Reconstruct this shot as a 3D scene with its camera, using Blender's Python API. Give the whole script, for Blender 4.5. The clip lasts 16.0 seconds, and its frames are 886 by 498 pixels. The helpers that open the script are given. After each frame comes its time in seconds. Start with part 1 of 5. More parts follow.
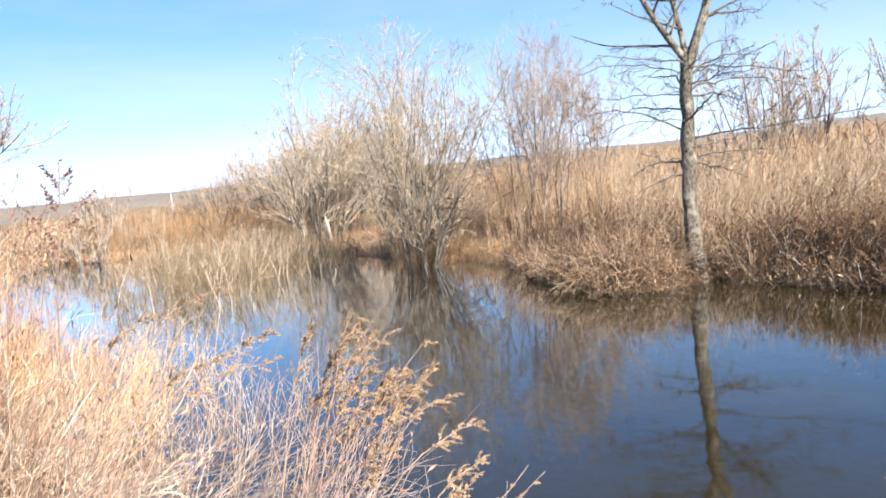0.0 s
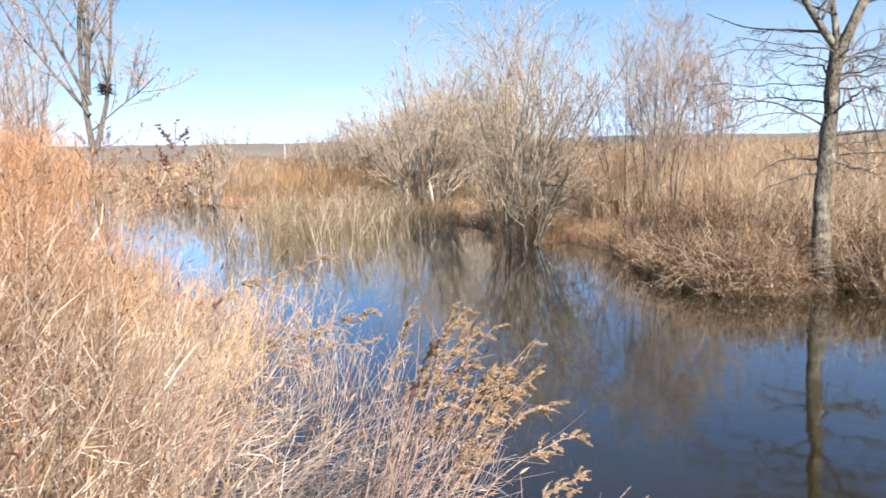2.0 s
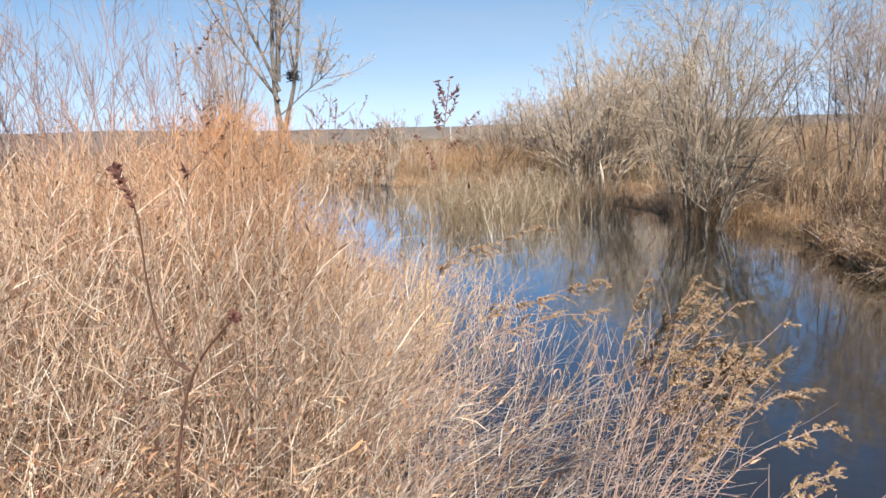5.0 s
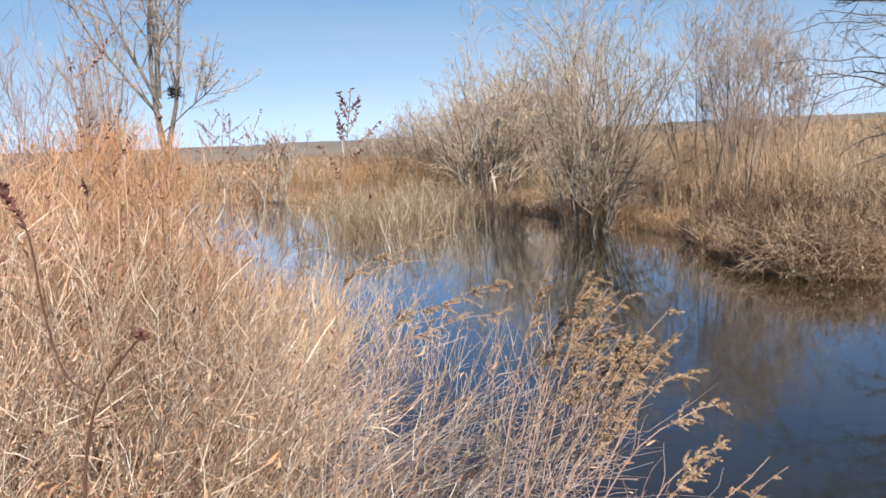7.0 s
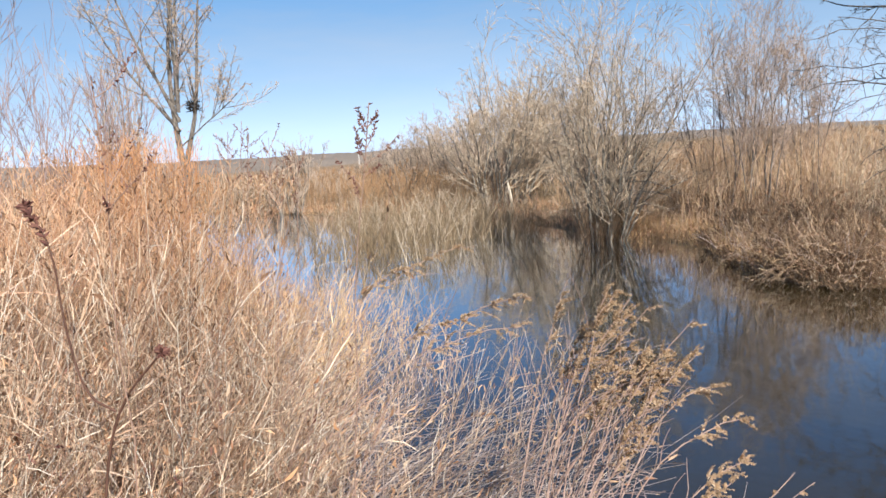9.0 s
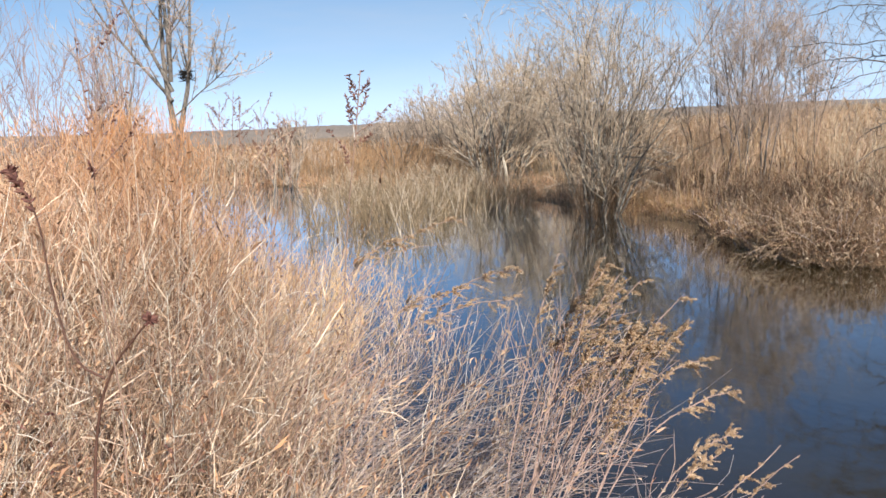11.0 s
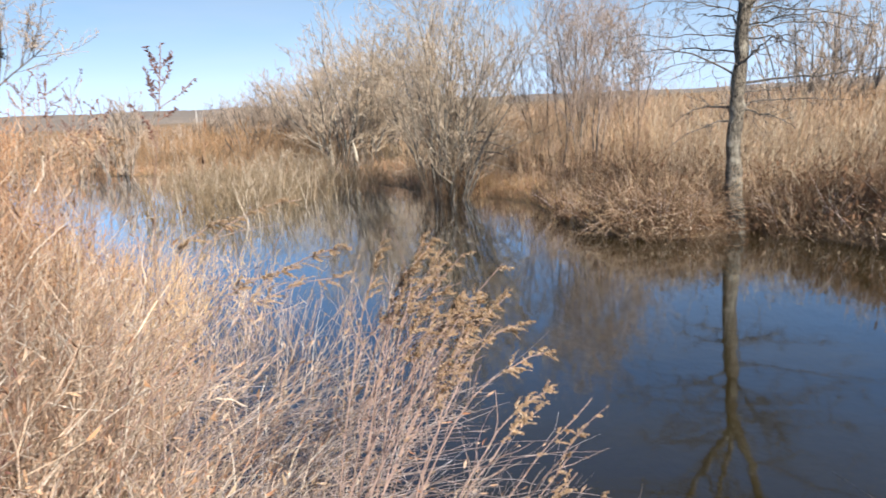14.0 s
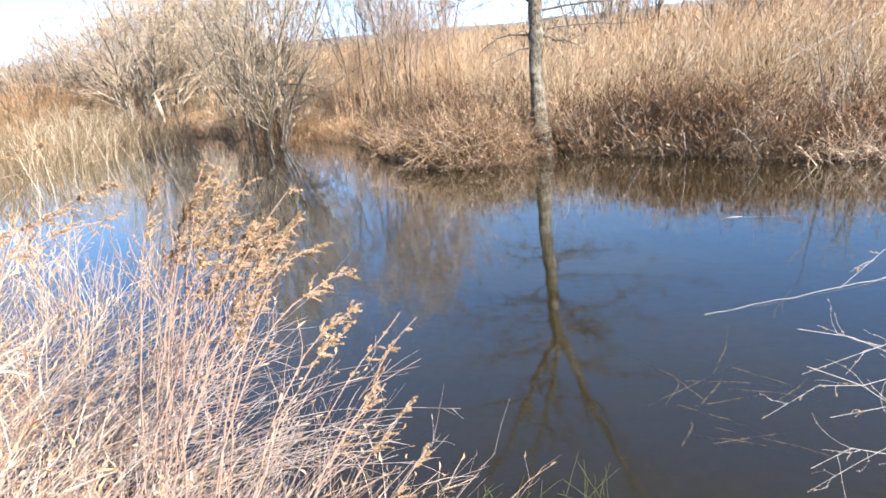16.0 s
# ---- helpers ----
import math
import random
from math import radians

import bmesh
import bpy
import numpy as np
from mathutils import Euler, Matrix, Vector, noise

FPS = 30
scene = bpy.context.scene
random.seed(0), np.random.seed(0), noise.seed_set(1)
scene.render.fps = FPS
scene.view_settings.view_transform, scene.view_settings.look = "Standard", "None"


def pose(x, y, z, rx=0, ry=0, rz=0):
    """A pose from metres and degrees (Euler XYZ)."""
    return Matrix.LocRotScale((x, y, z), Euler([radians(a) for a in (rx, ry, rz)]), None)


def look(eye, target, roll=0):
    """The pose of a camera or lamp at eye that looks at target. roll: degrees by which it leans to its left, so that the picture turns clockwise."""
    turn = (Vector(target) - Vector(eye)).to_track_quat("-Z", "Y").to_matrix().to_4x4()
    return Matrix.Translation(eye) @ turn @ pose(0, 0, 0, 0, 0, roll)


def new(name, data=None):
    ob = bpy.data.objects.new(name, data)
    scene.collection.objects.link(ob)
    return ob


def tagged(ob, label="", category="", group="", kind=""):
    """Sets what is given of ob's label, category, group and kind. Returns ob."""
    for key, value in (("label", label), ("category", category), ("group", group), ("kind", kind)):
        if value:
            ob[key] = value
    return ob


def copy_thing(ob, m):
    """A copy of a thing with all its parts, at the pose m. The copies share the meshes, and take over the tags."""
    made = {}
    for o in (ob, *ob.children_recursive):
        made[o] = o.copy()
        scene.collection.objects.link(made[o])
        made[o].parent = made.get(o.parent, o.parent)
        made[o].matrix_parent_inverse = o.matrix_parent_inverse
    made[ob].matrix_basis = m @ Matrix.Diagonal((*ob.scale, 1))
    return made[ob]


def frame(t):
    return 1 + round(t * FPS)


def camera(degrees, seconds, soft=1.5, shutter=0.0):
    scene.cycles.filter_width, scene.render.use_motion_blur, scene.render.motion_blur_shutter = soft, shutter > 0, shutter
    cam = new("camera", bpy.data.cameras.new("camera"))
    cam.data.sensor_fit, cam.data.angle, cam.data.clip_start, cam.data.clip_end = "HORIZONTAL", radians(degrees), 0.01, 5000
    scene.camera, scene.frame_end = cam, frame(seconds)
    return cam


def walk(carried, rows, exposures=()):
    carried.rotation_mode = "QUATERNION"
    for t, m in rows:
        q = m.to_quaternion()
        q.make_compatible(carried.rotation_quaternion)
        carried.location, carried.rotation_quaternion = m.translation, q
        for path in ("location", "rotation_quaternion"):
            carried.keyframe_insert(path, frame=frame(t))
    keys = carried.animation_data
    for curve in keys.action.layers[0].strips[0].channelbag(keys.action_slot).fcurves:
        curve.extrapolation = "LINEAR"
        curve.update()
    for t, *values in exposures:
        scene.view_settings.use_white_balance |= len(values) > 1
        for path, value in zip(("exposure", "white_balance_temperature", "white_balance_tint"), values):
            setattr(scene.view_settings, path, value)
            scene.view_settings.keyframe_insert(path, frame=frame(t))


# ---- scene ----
cam = camera(65.5, 16.0, 1.6, 0.25)
PATH = [
    (0, (0.0, 1.026, 1.94), (-0.159, 3.007, 1.715), -6.8),
    (0.5, (0.03, 1.04, 1.961), (-0.219, 2.998, 1.637), -4.5),
    (1, (0.005, 1.098, 1.983), (-0.225, 3.059, 1.67), -4.1),
    (1.5, (-0.045, 1.156, 1.984), (-0.34, 3.109, 1.67), -2.7),
    (2, (-0.072, 1.176, 1.979), (-0.513, 3.105, 1.69), -2.0),
    (2.5, (-0.116, 1.205, 1.972), (-0.71, 3.086, 1.645), -1.7),
    (3, (-0.161, 1.22, 1.965), (-0.915, 3.044, 1.644), -1.7),
    (3.5, (-0.218, 1.197, 1.959), (-1.094, 2.963, 1.624), -1.8),
    (3.7, (-0.235, 1.167, 1.953), (-1.15, 2.913, 1.619), -1.1),
    (5.8, (-0.273, 1.106, 1.93), (-1.07, 2.916, 1.63), -4.7),
    (6, (-0.269, 1.087, 1.927), (-1.006, 2.921, 1.62), -4.4),
    (6.5, (-0.276, 1.091, 1.933), (-0.953, 2.949, 1.631), -4.3),
    (7, (-0.274, 1.09, 1.931), (-0.874, 2.974, 1.631), -3.8),
    (7.5, (-0.274, 1.082, 1.934), (-0.833, 2.98, 1.642), -3.4),
    (8, (-0.274, 1.089, 1.932), (-0.808, 2.995, 1.647), -2.8),
    (8.5, (-0.276, 1.097, 1.937), (-0.868, 2.987, 1.66), -3.7),
    (9, (-0.281, 1.096, 1.938), (-0.925, 2.971, 1.671), -4.3),
    (11.5, (-0.272, 1.105, 1.929), (-0.898, 2.971, 1.571), -3.6),
    (12, (-0.266, 1.108, 1.929), (-0.882, 2.976, 1.566), -3.9),
    (12.5, (-0.262, 1.113, 1.925), (-0.88, 2.98, 1.561), -3.8),
    (13, (-0.248, 1.103, 1.923), (-0.82, 2.986, 1.567), -3.1),
    (13.5, (-0.223, 1.103, 1.916), (-0.649, 3.022, 1.551), -3.7),
    (14, (-0.188, 1.076, 1.905), (-0.414, 3.021, 1.5), -3.4),
    (14.5, (-0.141, 1.128, 1.866), (-0.152, 3.067, 1.378), -3.7),
    (15, (-0.109, 1.131, 1.839), (0.019, 3.051, 1.291), -4.2),
    (15.5, (-0.09, 1.087, 1.828), (0.065, 2.994, 1.246), -6.1),
    (16, (-0.073, 1.086, 1.813), (0.16, 2.981, 1.218), -6.1),
]
EXPOSURE = [(0, 1.58), (0.5, 1.38), (1.5, 1.32), (2.5, 1.34), (3.5, 1.20), (6, 0.88), (7.2, 0.89), (9, 0.99), (13, 0.96), (14.5, 1.23), (15.2, 1.56), (16, 1.78)]
walk(cam, [(t, look(eye, target, roll)) for t, eye, target, roll in PATH], EXPOSURE)

# ---- world and light ----
SUN_AZ, SUN_EL = 137.0, 36.0          # degrees clockwise from +y, and above the horizon
world = bpy.data.worlds.new("sky")
scene.world = world
world.use_nodes = True
wn, wl = world.node_tree.nodes, world.node_tree.links
wn.clear()
sky = wn.new("ShaderNodeTexSky")
sky.sky_type, sky.sun_disc = "NISHITA", False
sky.sun_elevation, sky.sun_rotation = radians(SUN_EL), radians(SUN_AZ)
sky.air_density, sky.dust_density, sky.ozone_density = 1.0, 0.0, 5.0
sky_bg = wn.new("ShaderNodeBackground")
sky_bg.inputs["Strength"].default_value = 0.15
sky_out = wn.new("ShaderNodeOutputWorld")
soft_sky = wn.new("ShaderNodeGamma")
soft_sky.inputs["Gamma"].default_value = 0.52
tint = wn.new("ShaderNodeMix")
tint.data_type, tint.blend_type = "RGBA", "MULTIPLY"
tint.inputs["Factor"].default_value = 1.0
tint.inputs["B"].default_value = (0.875, 0.966, 1.11, 1)
vivid = wn.new("ShaderNodeHueSaturation")
vivid.inputs["Saturation"].default_value = 1.58
wl.new(sky.outputs["Color"], soft_sky.inputs["Color"])
wl.new(soft_sky.outputs["Color"], vivid.inputs["Color"])
# faint veils of high cloud
place = wn.new("ShaderNodeTexCoord")
drawn = wn.new("ShaderNodeMapping")
drawn.inputs["Scale"].default_value, drawn.inputs["Rotation"].default_value = (1.0, 2.2, 7.0), (0, radians(14), radians(20))
veil = wn.new("ShaderNodeTexNoise")
veil.inputs["Scale"].default_value, veil.inputs["Detail"].default_value, veil.inputs["Roughness"].default_value = 2.2, 6, 0.6
veil_span = wn.new("ShaderNodeMapRange")
veil_span.inputs["From Min"].default_value, veil_span.inputs["From Max"].default_value, veil_span.inputs["To Max"].default_value = 0.36, 0.76, 0.42
grey = wn.new("ShaderNodeRGBToBW")
lift_up = wn.new("ShaderNodeMath")
lift_up.operation = "MULTIPLY"
lift_up.inputs[1].default_value = 1.3
veiled = wn.new("ShaderNodeMix")
veiled.data_type = "RGBA"
wl.new(place.outputs["Generated"], drawn.inputs["Vector"])
wl.new(drawn.outputs["Vector"], veil.inputs["Vector"])
wl.new(veil.outputs["Fac"], veil_span.inputs["Value"])
wl.new(vivid.outputs["Color"], grey.inputs["Color"])
wl.new(grey.outputs["Val"], lift_up.inputs[0])
wl.new(veil_span.outputs["Result"], veiled.inputs["Factor"])
wl.new(vivid.outputs["Color"], veiled.inputs["A"])
wl.new(lift_up.outputs[0], veiled.inputs["B"])
# pale blue haze low over the horizon
apart = wn.new("ShaderNodeSeparateXYZ")
low_sky = wn.new("ShaderNodeMapRange")
low_sky.inputs["From Min"].default_value, low_sky.inputs["From Max"].default_value = 0.0, 0.28
low_sky.inputs["To Min"].default_value, low_sky.inputs["To Max"].default_value = 0.9, 0.0
haze = wn.new("ShaderNodeMix")
haze.data_type, haze.blend_type = "RGBA", "MULTIPLY"
haze.inputs["Factor"].default_value, haze.inputs["B"].default_value = 1.0, (0.93, 1.15, 1.42, 1)
hazy = wn.new("ShaderNodeMix")
hazy.data_type = "RGBA"
wl.new(place.outputs["Generated"], apart.inputs["Vector"])
wl.new(apart.outputs["Z"], low_sky.inputs["Value"])
wl.new(low_sky.outputs["Result"], hazy.inputs["Factor"])
wl.new(veiled.outputs["Result"], hazy.inputs["A"])
wl.new(grey.outputs["Val"], haze.inputs["A"])
wl.new(haze.outputs["Result"], hazy.inputs["B"])
wl.new(hazy.outputs["Result"], tint.inputs["A"])
wl.new(tint.outputs["Result"], sky_bg.inputs["Color"])
wl.new(sky_bg.outputs["Background"], sky_out.inputs["Surface"])

sun = new("sun", bpy.data.lights.new("sun", "SUN"))
sun.data.energy, sun.data.angle, sun.data.color = 5.0, radians(0.53), (1.0, 0.96, 0.90)
sun_from = Vector((math.sin(radians(SUN_AZ)) * math.cos(radians(SUN_EL)), math.cos(radians(SUN_AZ)) * math.cos(radians(SUN_EL)), math.sin(radians(SUN_EL))))
sun.matrix_world = look(sun_from * 60, (0, 0, 0))


# ---- materials ----
def shader(name, rough=0.8):
    m = bpy.data.materials.new(name)
    m.use_nodes = True
    n, l = m.node_tree.nodes, m.node_tree.links
    b = n["Principled BSDF"]
    b.inputs["Roughness"].default_value = rough
    b.inputs["Specular IOR Level"].default_value = 0.25
    return m, n, l, b


def ramp(n, stops):
    r = n.new("ShaderNodeValToRGB")
    e = r.color_ramp.elements
    while len(e) < len(stops):
        e.new(0.5)
    for k, (p, c) in zip(e, stops):
        k.position, k.color = p, (*c, 1)
    return r


def stalks(name, colours, rough=0.75, grain=60.0, glow=0.25):
    """Dry stems: each stem its own colour, with blotches along it and a little light through it."""
    m, n, l, b = shader(name, rough)
    geo = n.new("ShaderNodeNewGeometry")
    r = ramp(n, [(i / max(1, len(colours) - 1), c) for i, c in enumerate(colours)])
    l.new(geo.outputs["Random Per Island"], r.inputs["Fac"])
    tex = n.new("ShaderNodeTexCoord")
    noi = n.new("ShaderNodeTexNoise")
    noi.inputs["Scale"].default_value, noi.inputs["Detail"].default_value = grain, 3
    l.new(tex.outputs["Object"], noi.inputs["Vector"])
    big = n.new("ShaderNodeTexNoise")
    big.inputs["Scale"].default_value, big.inputs["Detail"].default_value = 1.1, 2
    l.new(tex.outputs["Object"], big.inputs["Vector"])
    add = n.new("ShaderNodeMath")
    add.operation = "ADD"
    l.new(noi.outputs["Fac"], add.inputs[0])
    l.new(big.outputs["Fac"], add.inputs[1])
    span = n.new("ShaderNodeMapRange")
    span.inputs["From Min"].default_value, span.inputs["From Max"].default_value = 0.65, 1.35
    span.inputs["To Min"].default_value, span.inputs["To Max"].default_value = 0.62, 1.22
    l.new(add.outputs[0], span.inputs["Value"])
    mul = n.new("ShaderNodeMix")
    mul.data_type, mul.blend_type = "RGBA", "MULTIPLY"
    mul.inputs["Factor"].default_value = 1.0
    l.new(r.outputs["Color"], mul.inputs["A"])
    l.new(span.outputs["Result"], mul.inputs["B"])
    l.new(mul.outputs["Result"], b.inputs["Base Color"])
    if glow:
        tr = n.new("ShaderNodeBsdfTranslucent")
        l.new(mul.outputs["Result"], tr.inputs["Color"])
        mix = n.new("ShaderNodeMixShader")
        mix.inputs["Fac"].default_value = glow
        l.new(b.outputs["BSDF"], mix.inputs[1])
        l.new(tr.outputs["BSDF"], mix.inputs[2])
        l.new(mix.outputs["Shader"], n["Material Output"].inputs["Surface"])
    return m


def bark(name, dark, light, scale=(14, 14, 3), lichen=None):
    m, n, l, b = shader(name, 0.9)
    tex = n.new("ShaderNodeTexCoord")
    mp = n.new("ShaderNodeMapping")
    mp.inputs["Scale"].default_value = scale
    l.new(tex.outputs["Object"], mp.inputs["Vector"])
    noi = n.new("ShaderNodeTexNoise")
    noi.inputs["Scale"].default_value, noi.inputs["Detail"].default_value, noi.inputs["Roughness"].default_value = 2.4, 6, 0.7
    l.new(mp.outputs["Vector"], noi.inputs["Vector"])
    r = ramp(n, [(0.36, dark), (0.62, light)])
    l.new(noi.outputs["Fac"], r.inputs["Fac"])
    colour = r.outputs["Color"]
    if lichen:
        ln = n.new("ShaderNodeTexNoise")
        ln.inputs["Scale"].default_value, ln.inputs["Detail"].default_value = 5.0, 4
        l.new(tex.outputs["Object"], ln.inputs["Vector"])
        lr = ramp(n, [(0.52, (0, 0, 0)), (0.66, (1, 1, 1))])
        l.new(ln.outputs["Fac"], lr.inputs["Fac"])
        mx = n.new("ShaderNodeMix")
        mx.data_type = "RGBA"
        l.new(lr.outputs["Color"], mx.inputs["Factor"])
        l.new(colour, mx.inputs["A"])
        mx.inputs["B"].default_value = (*lichen, 1)
        colour = mx.outputs["Result"]
    l.new(colour, b.inputs["Base Color"])
    bump = n.new("ShaderNodeBump")
    bump.inputs["Strength"].default_value, bump.inputs["Distance"].default_value = 1.0, 0.05
    l.new(noi.outputs["Fac"], bump.inputs["Height"])
    l.new(bump.outputs["Normal"], b.inputs["Normal"])
    return m


def soil(name, stops, scale, fine, height=0.05):
    m, n, l, b = shader(name, 0.95)
    tex = n.new("ShaderNodeTexCoord")
    a = n.new("ShaderNodeTexNoise")
    a.inputs["Scale"].default_value, a.inputs["Detail"].default_value, a.inputs["Roughness"].default_value = scale, 8, 0.65
    f = n.new("ShaderNodeTexNoise")
    f.inputs["Scale"].default_value, f.inputs["Detail"].default_value = fine, 5
    for k in (a, f):
        l.new(tex.outputs["Object"], k.inputs["Vector"])
    mixv = n.new("ShaderNodeMix")
    mixv.inputs["Factor"].default_value = 0.45
    l.new(a.outputs["Fac"], mixv.inputs["A"])
    l.new(f.outputs["Fac"], mixv.inputs["B"])
    r = ramp(n, stops)
    l.new(mixv.outputs["Result"], r.inputs["Fac"])
    l.new(r.outputs["Color"], b.inputs["Base Color"])
    bump = n.new("ShaderNodeBump")
    bump.inputs["Strength"].default_value, bump.inputs["Distance"].default_value = 0.8, height
    l.new(f.outputs["Fac"], bump.inputs["Height"])
    l.new(bump.outputs["Normal"], b.inputs["Normal"])
    return m


def pond():
    """Still brown water: a murky body that lets a little of the bottom through, under a clean reflecting surface."""
    m, n, l, b = shader("pond_water")
    n.remove(b)
    tex = n.new("ShaderNodeTexCoord")
    noi = n.new("ShaderNodeTexNoise")
    noi.inputs["Scale"].default_value, noi.inputs["Detail"].default_value = 2.2, 2
    l.new(tex.outputs["Object"], noi.inputs["Vector"])
    bump = n.new("ShaderNodeBump")
    bump.inputs["Strength"].default_value, bump.inputs["Distance"].default_value = 0.06, 0.04
    l.new(noi.outputs["Fac"], bump.inputs["Height"])
    body = n.new("ShaderNodeBsdfDiffuse")
    body.inputs["Color"].default_value = (0.046, 0.030, 0.0035, 1)
    clear = n.new("ShaderNodeBsdfTransparent")
    clear.inputs["Color"].default_value = (0.85, 0.76, 0.55, 1)
    under = n.new("ShaderNodeMixShader")
    under.inputs["Fac"].default_value = 0.39
    l.new(clear.outputs["BSDF"], under.inputs[1])
    l.new(body.outputs["BSDF"], under.inputs[2])
    gloss = n.new("ShaderNodeBsdfGlossy")
    gloss.inputs["Roughness"].default_value = 0.045
    gloss.inputs["Color"].default_value = (0.83, 0.89, 0.97, 1)
    fres = n.new("ShaderNodeFresnel")
    fres.inputs["IOR"].default_value = 1.333
    for k in (gloss, fres):
        l.new(bump.outputs["Normal"], k.inputs["Normal"])
    mix = n.new("ShaderNodeMixShader")
    more = n.new("ShaderNodeMath")
    more.operation, more.use_clamp = "MULTIPLY", True
    more.inputs[1].default_value = 2.35
    l.new(fres.outputs["Fac"], more.inputs[0])
    l.new(more.outputs[0], mix.inputs["Fac"])
    l.new(under.outputs["Shader"], mix.inputs[1])
    l.new(gloss.outputs["BSDF"], mix.inputs[2])
    l.new(mix.outputs["Shader"], n["Material Output"].inputs["Surface"])
    return m


STRAW = stalks("dry_straw", [(0.213, 0.12, 0.0683), (0.596, 0.416, 0.273), (0.788, 0.635, 0.466), (0.426, 0.242, 0.148), (0.702, 0.537, 0.386), (0.554, 0.318, 0.204), (0.831, 0.745, 0.614), (0.299, 0.176, 0.102)], glow=0.12)
STRAW_GREY = stalks("weathered_straw", [(0.292, 0.208, 0.168), (0.478, 0.379, 0.328), (0.586, 0.497, 0.442), (0.385, 0.26, 0.213), (0.632, 0.549, 0.503)], glow=0.15)
ORANGE = stalks("orange_forbs", [(0.495, 0.263, 0.133), (0.597, 0.369, 0.209), (0.359, 0.163, 0.0833), (0.649, 0.466, 0.316), (0.529, 0.312, 0.184), (0.282, 0.138, 0.0751)], glow=0.15)
LITTER = stalks("dead_litter", [(0.18, 0.115, 0.0746), (0.506, 0.372, 0.264), (0.738, 0.614, 0.482), (0.338, 0.209, 0.126), (0.612, 0.482, 0.356), (0.232, 0.143, 0.0918)], glow=0.12)
GOLD = stalks("golden_grass", [(0.67, 0.432, 0.205), (0.778, 0.54, 0.292), (0.54, 0.313, 0.14), (0.713, 0.508, 0.281)], glow=0.15)
SEED = stalks("dry_seed_tufts", [(0.334, 0.227, 0.139), (0.522, 0.396, 0.254), (0.251, 0.136, 0.0814), (0.606, 0.498, 0.359)], grain=160)
PLUME = stalks("goldenrod_plume", [(0.339, 0.223, 0.12), (0.499, 0.352, 0.215), (0.41, 0.249, 0.137), (0.589, 0.456, 0.317)], grain=200)
STEM = stalks("goldenrod_stem", [(0.46, 0.35, 0.275), (0.427, 0.275, 0.216), (0.559, 0.468, 0.39)])
DOCK_SEED = stalks("dock_seed", [(0.13, 0.055, 0.045), (0.20, 0.085, 0.065), (0.28, 0.14, 0.10)], grain=140)
DOCK_STEM = stalks("dock_stem", [(0.30, 0.18, 0.13), (0.40, 0.27, 0.20)])
REED = stalks("bank_reed", [(0.408, 0.294, 0.181), (0.599, 0.473, 0.323), (0.709, 0.598, 0.442), (0.301, 0.188, 0.114), (0.515, 0.385, 0.243), (0.366, 0.225, 0.136)])
# darker brown mix for bank foot, hollows, litter and part of the far brush
REED_DARK = stalks("dark_reed", [(0.146, 0.093, 0.0549), (0.251, 0.166, 0.1), (0.195, 0.113, 0.0647), (0.373, 0.277, 0.181)])
DOCK_DARK = stalks("dark_dock_stem", [(0.10, 0.05, 0.035), (0.16, 0.08, 0.055)])
SEDGE = stalks("emergent_sedge", [(0.212, 0.157, 0.0936), (0.372, 0.279, 0.171), (0.302, 0.205, 0.117), (0.15, 0.107, 0.0625), (0.46, 0.354, 0.235)])
HEATH = stalks("red_brush", [(0.372, 0.208, 0.108), (0.459, 0.276, 0.143), (0.338, 0.202, 0.108), (0.492, 0.329, 0.181)])
BRUSH = stalks("tan_brush", [(0.492, 0.318, 0.18), (0.625, 0.447, 0.269), (0.38, 0.234, 0.145), (0.692, 0.53, 0.378), (0.445, 0.266, 0.18)])
TWIG = stalks("grey_twigs", [(0.458, 0.36, 0.256), (0.646, 0.529, 0.397), (0.272, 0.19, 0.132), (0.563, 0.428, 0.294), (0.376, 0.281, 0.188)], glow=0.1)
TWIG_RED = stalks("reddish_twigs", [(0.374, 0.277, 0.221), (0.482, 0.384, 0.309), (0.321, 0.215, 0.159)], glow=0.1)
TWIG_FAR = stalks("far_twigs", [(0.385, 0.29, 0.216), (0.493, 0.394, 0.3), (0.407, 0.295, 0.219)], glow=0.1)
TWIG_WINE = stalks("wine_twigs", [(0.25, 0.165, 0.145), (0.34, 0.25, 0.22), (0.20, 0.12, 0.105)], glow=0.05)
RUSSET = stalks("russet_forbs", [(0.50, 0.235, 0.095), (0.60, 0.31, 0.14), (0.42, 0.18, 0.075), (0.56, 0.33, 0.17)], glow=0.2)
PALE = stalks("bleached_twigs", [(0.32, 0.28, 0.245), (0.46, 0.42, 0.375)], glow=0)
WILLOW_BARK = bark("willow_bark", (0.03, 0.025, 0.021), (0.36, 0.315, 0.255), (9, 9, 3))
TREE_BARK = bark("tree_bark", (0.018, 0.014, 0.011), (0.29, 0.24, 0.18), (20, 20, 7), lichen=(0.38, 0.335, 0.26))
LIMB_BARK = bark("limb_bark", (0.06, 0.052, 0.045), (0.26, 0.22, 0.185), (20, 20, 8))
FAR_BARK = bark("far_bark", (0.06, 0.05, 0.043), (0.20, 0.172, 0.145), (6, 6, 1.5))
RUST = stalks("dead_leaves", [(0.163, 0.085, 0.044), (0.261, 0.14, 0.076), (0.114, 0.055, 0.031), (0.359, 0.213, 0.123)], grain=40)
LEAF = stalks("clinging_leaves", [(0.40, 0.24, 0.13), (0.52, 0.36, 0.21), (0.30, 0.16, 0.09), (0.60, 0.45, 0.29)], grain=40)
